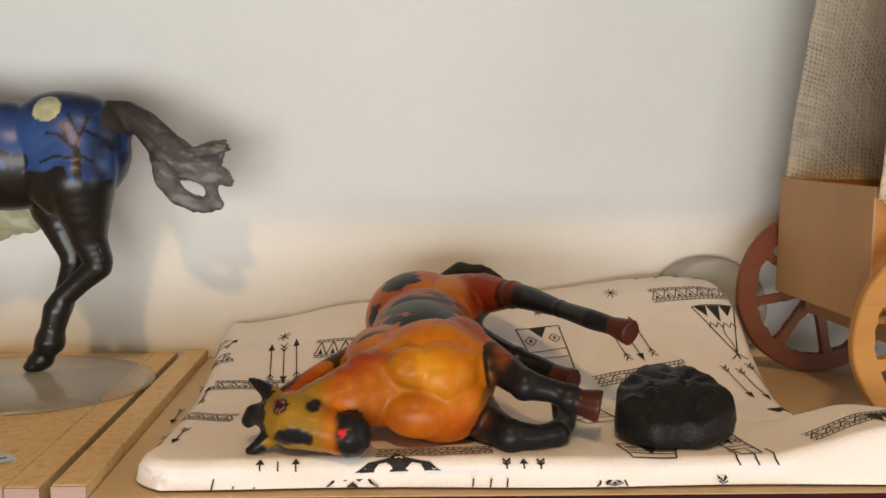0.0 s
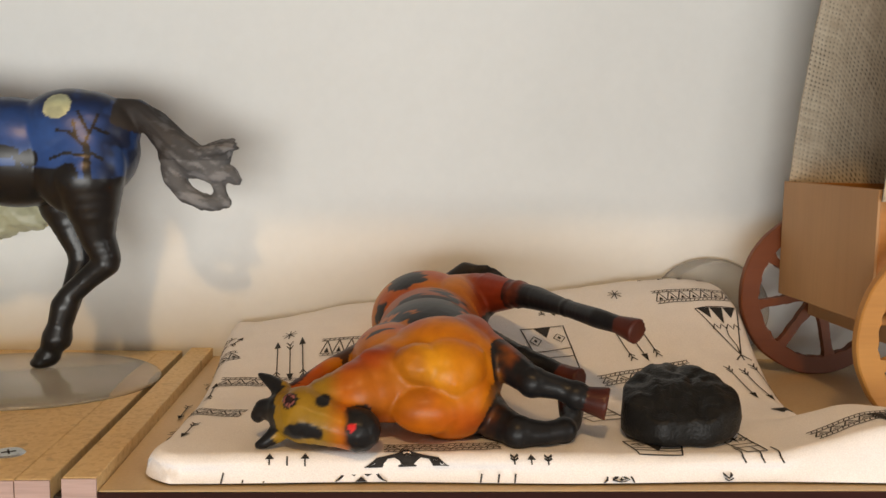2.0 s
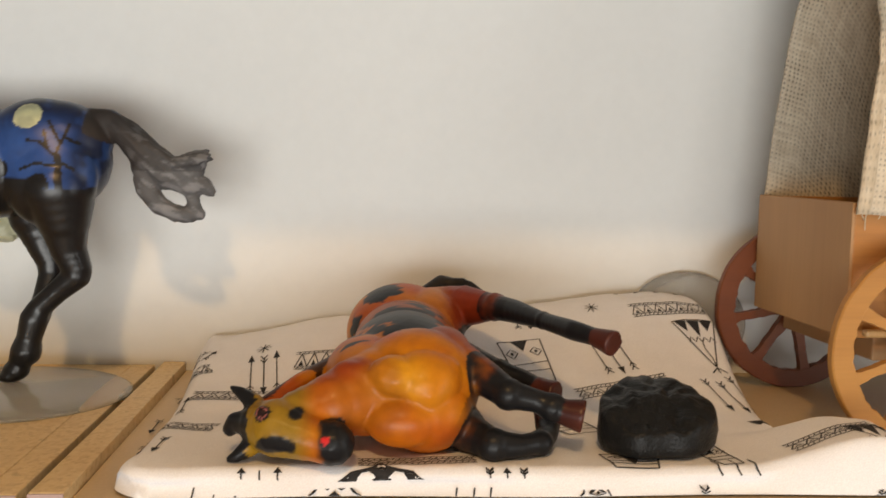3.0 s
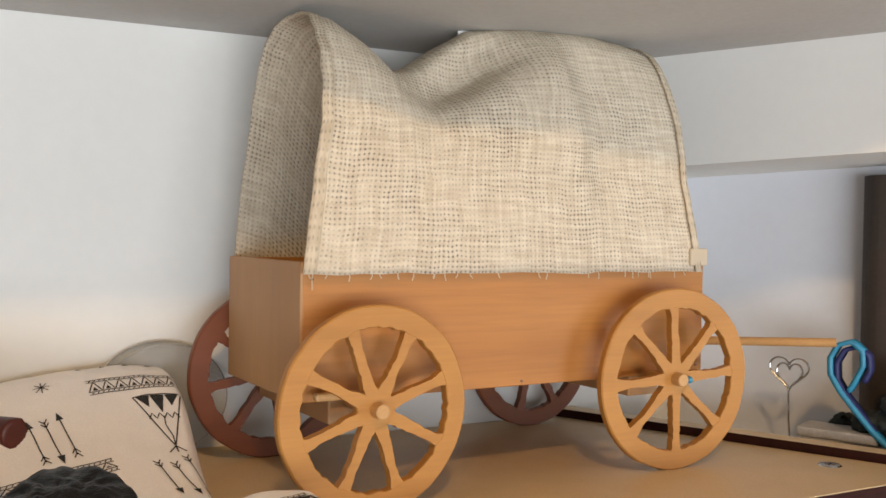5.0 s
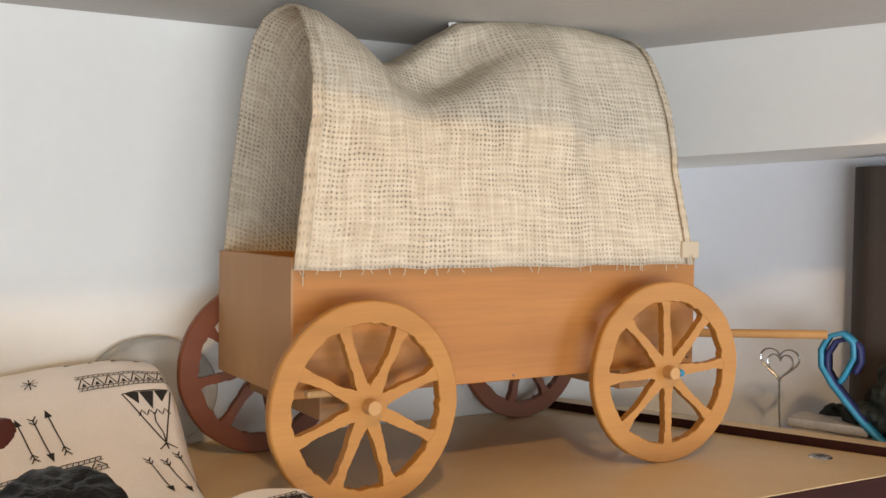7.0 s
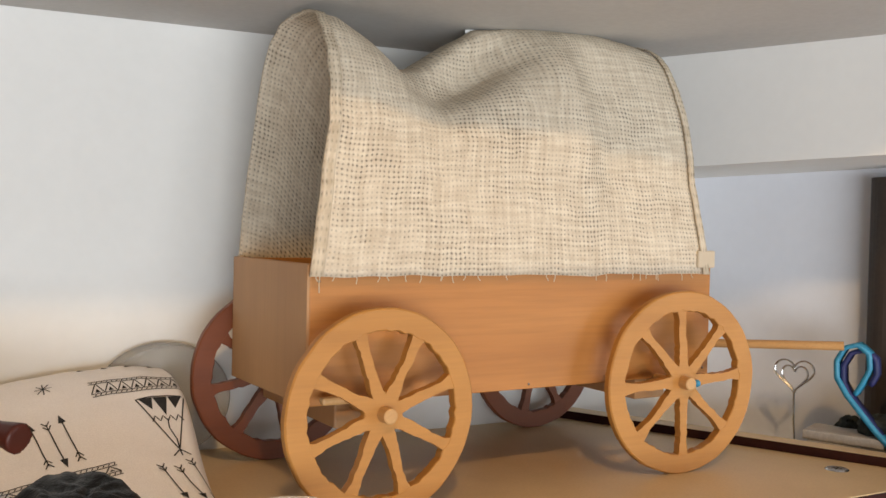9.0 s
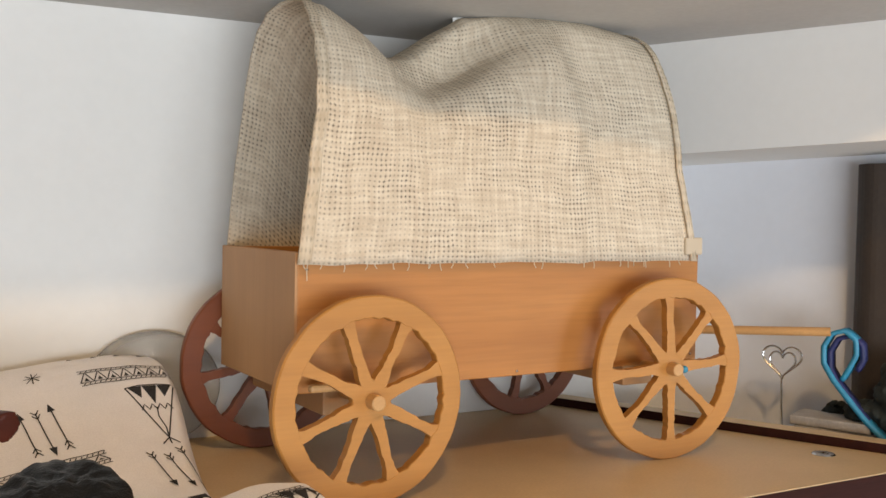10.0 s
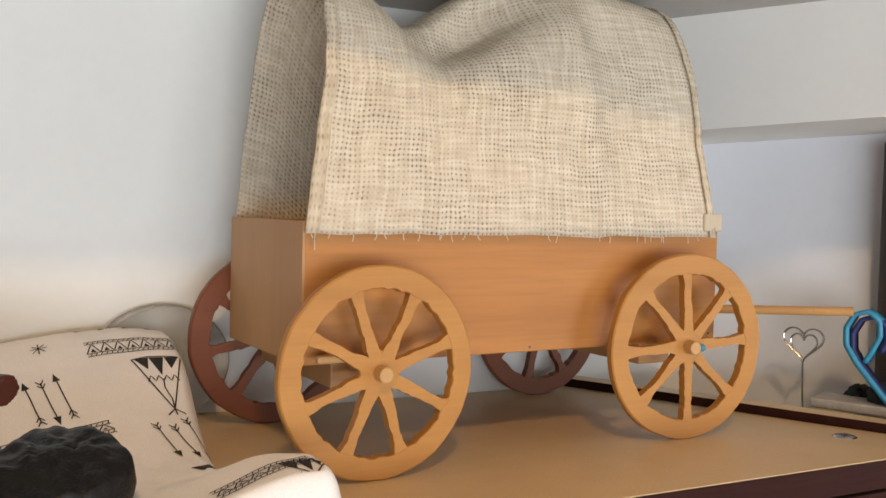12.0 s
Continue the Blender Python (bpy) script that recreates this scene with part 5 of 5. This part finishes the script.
part("outer_heart", tube([nx(0.1020 + heart(k, 0.0160, 0.0610, 0.0330)[0], 0.080, heart(k, 0.0160, 0.0610, 0.0330)[1]) for k in (i / 48 for i in range(49))], 0.0009, 8), STEEL, holder)
part("inner_heart", tube([nx(0.1020 + heart(k, 0.0105, 0.0560, 0.0330)[0], 0.0815, heart(k, 0.0105, 0.0560, 0.0330)[1]) for k in (i / 48 for i in range(49))], 0.0009, 8), STEEL, holder)
part("stem", tube([nx(0.1020, 0.080, 0.0335), nx(0.1025, 0.080, 0.01), nx(0.1040, 0.080, SILL + 0.004)], 0.0009, 8), STEEL, holder)
bm = bmesh.new()
bmesh.ops.create_cone(bm, cap_ends=True, segments=24, radius1=0.012, radius2=0.010, depth=0.004, matrix=pose(*nx(0.104, 0.080, SILL + 0.0021)))
part("foot", bm, STEEL, holder)

for k, (z0, z1, ds, dd, turn) in enumerate(((SILL, -0.0030, 0.004, 0.0, -3), (-0.0029, 0.0050, 0.002, 0.002, 4), (0.0051, 0.0125, 0.0, 0.001, -1))):
    c = nx(0.152 + ds, 0.052 + dd, 0)
    slab = part("stone_slab", moved(box(-0.018, 0.018, -0.030, 0.030, z0, z1 - 0.0002, 0.0009), pose(c[0], c[1], 0, 0, 0, 25.2 + turn)), SLATE)
    tagged(slab, "flat grey stone slab in a small stack", "slab", "stacked slabs")

band_ob = thing("ribbon_loop", "looped bright blue ribbon with dark blue lining", "ribbon")


def ribbon(path, width, material, name, label=""):
    vv, ff = [], []
    for i, (s, z, d) in enumerate(path):
        vv += [nx(s, d, z), nx(s, d + width, z)]
    for i in range(len(path) - 1):
        ff.append((2 * i, 2 * i + 1, 2 * i + 3, 2 * i + 2))
    r = mesh_of(name, vv, ff, material, band_ob, label, True)
    r.modifiers.new("thick", "SOLIDIFY").thickness = 0.0034
    return r


loop = [(0.222, -0.006, 0.030), (0.205, 0.004, 0.032), (0.190, 0.018, 0.034), (0.178, 0.032, 0.034), (0.168, 0.044, 0.034), (0.1605, 0.056, 0.035), (0.1600, 0.068, 0.035), (0.1650, 0.0775, 0.035), (0.1730, 0.0800, 0.036), (0.1795, 0.0745, 0.037), (0.1800, 0.064, 0.038), (0.1750, 0.053, 0.038), (0.1700, 0.044, 0.039)]
loop = [(s - 0.013, z, d) for s, z, d in loop]
fine = []
for a, c in zip(loop, loop[1:]):
    fine += [tuple(a[k] + (c[k] - a[k]) * f / 4 for k in range(3)) for f in range(4)]
fine.append(loop[-1])
ribbon(fine, 0.014, RIBBON, "loop", "bright blue ribbon")
inner = [(s + 0.004, z - 0.004, d + 0.004) for s, z, d in fine[:44]]
ribbon(inner, 0.012, NAVY, "lining", "dark blue lining")
rough_stone("dark_cloth", "heap of dark green and black cloth", "cloth",
            [ell(*nx(0.200, 0.062, 0.030), 0.022, 0.020, 0.034), ell(*nx(0.215, 0.060, 0.020), 0.025, 0.02, 0.036), ell(*nx(0.150, 0.075, 0.014), 0.014, 0.012, 0.0062), ell(*nx(0.178, 0.062, 0.018), 0.022, 0.018, 0.010), ell(*nx(0.235, 0.06, 0.01), 0.03, 0.02, 0.026)],
            DARKCLOTH, 0.0022, 0.006, 60)
# dark block added for the recess's shadow, rounded to soften its edge
arc = [niche(0.150 + 0.020 - 0.020 * math.cos(a), 0.116 - 0.024 * math.sin(a)) for a in (math.pi / 2 * i / 8 for i in range(9))]
dark = part("recess_shade_block", prism(arc + [niche(0.55, 0.085), niche(0.55, 0.123), niche(0.150, 0.123)], SILL, 0.2128), RECESS_SHADE)
tagged(dark, "tall dark brown block added for the shade in the recess", "board")
# scrap of white card behind the wagon's cover
part("stiffener", moved(box(-0.018, 0.018, -0.0008, 0.0008, -0.006, 0.0045, 0.0005), pose(0.128, 0.098, 0.3035 - 0.004, 0, -8, 0)), WHITECARD, wagon, "white plastic stiffener under the cover")
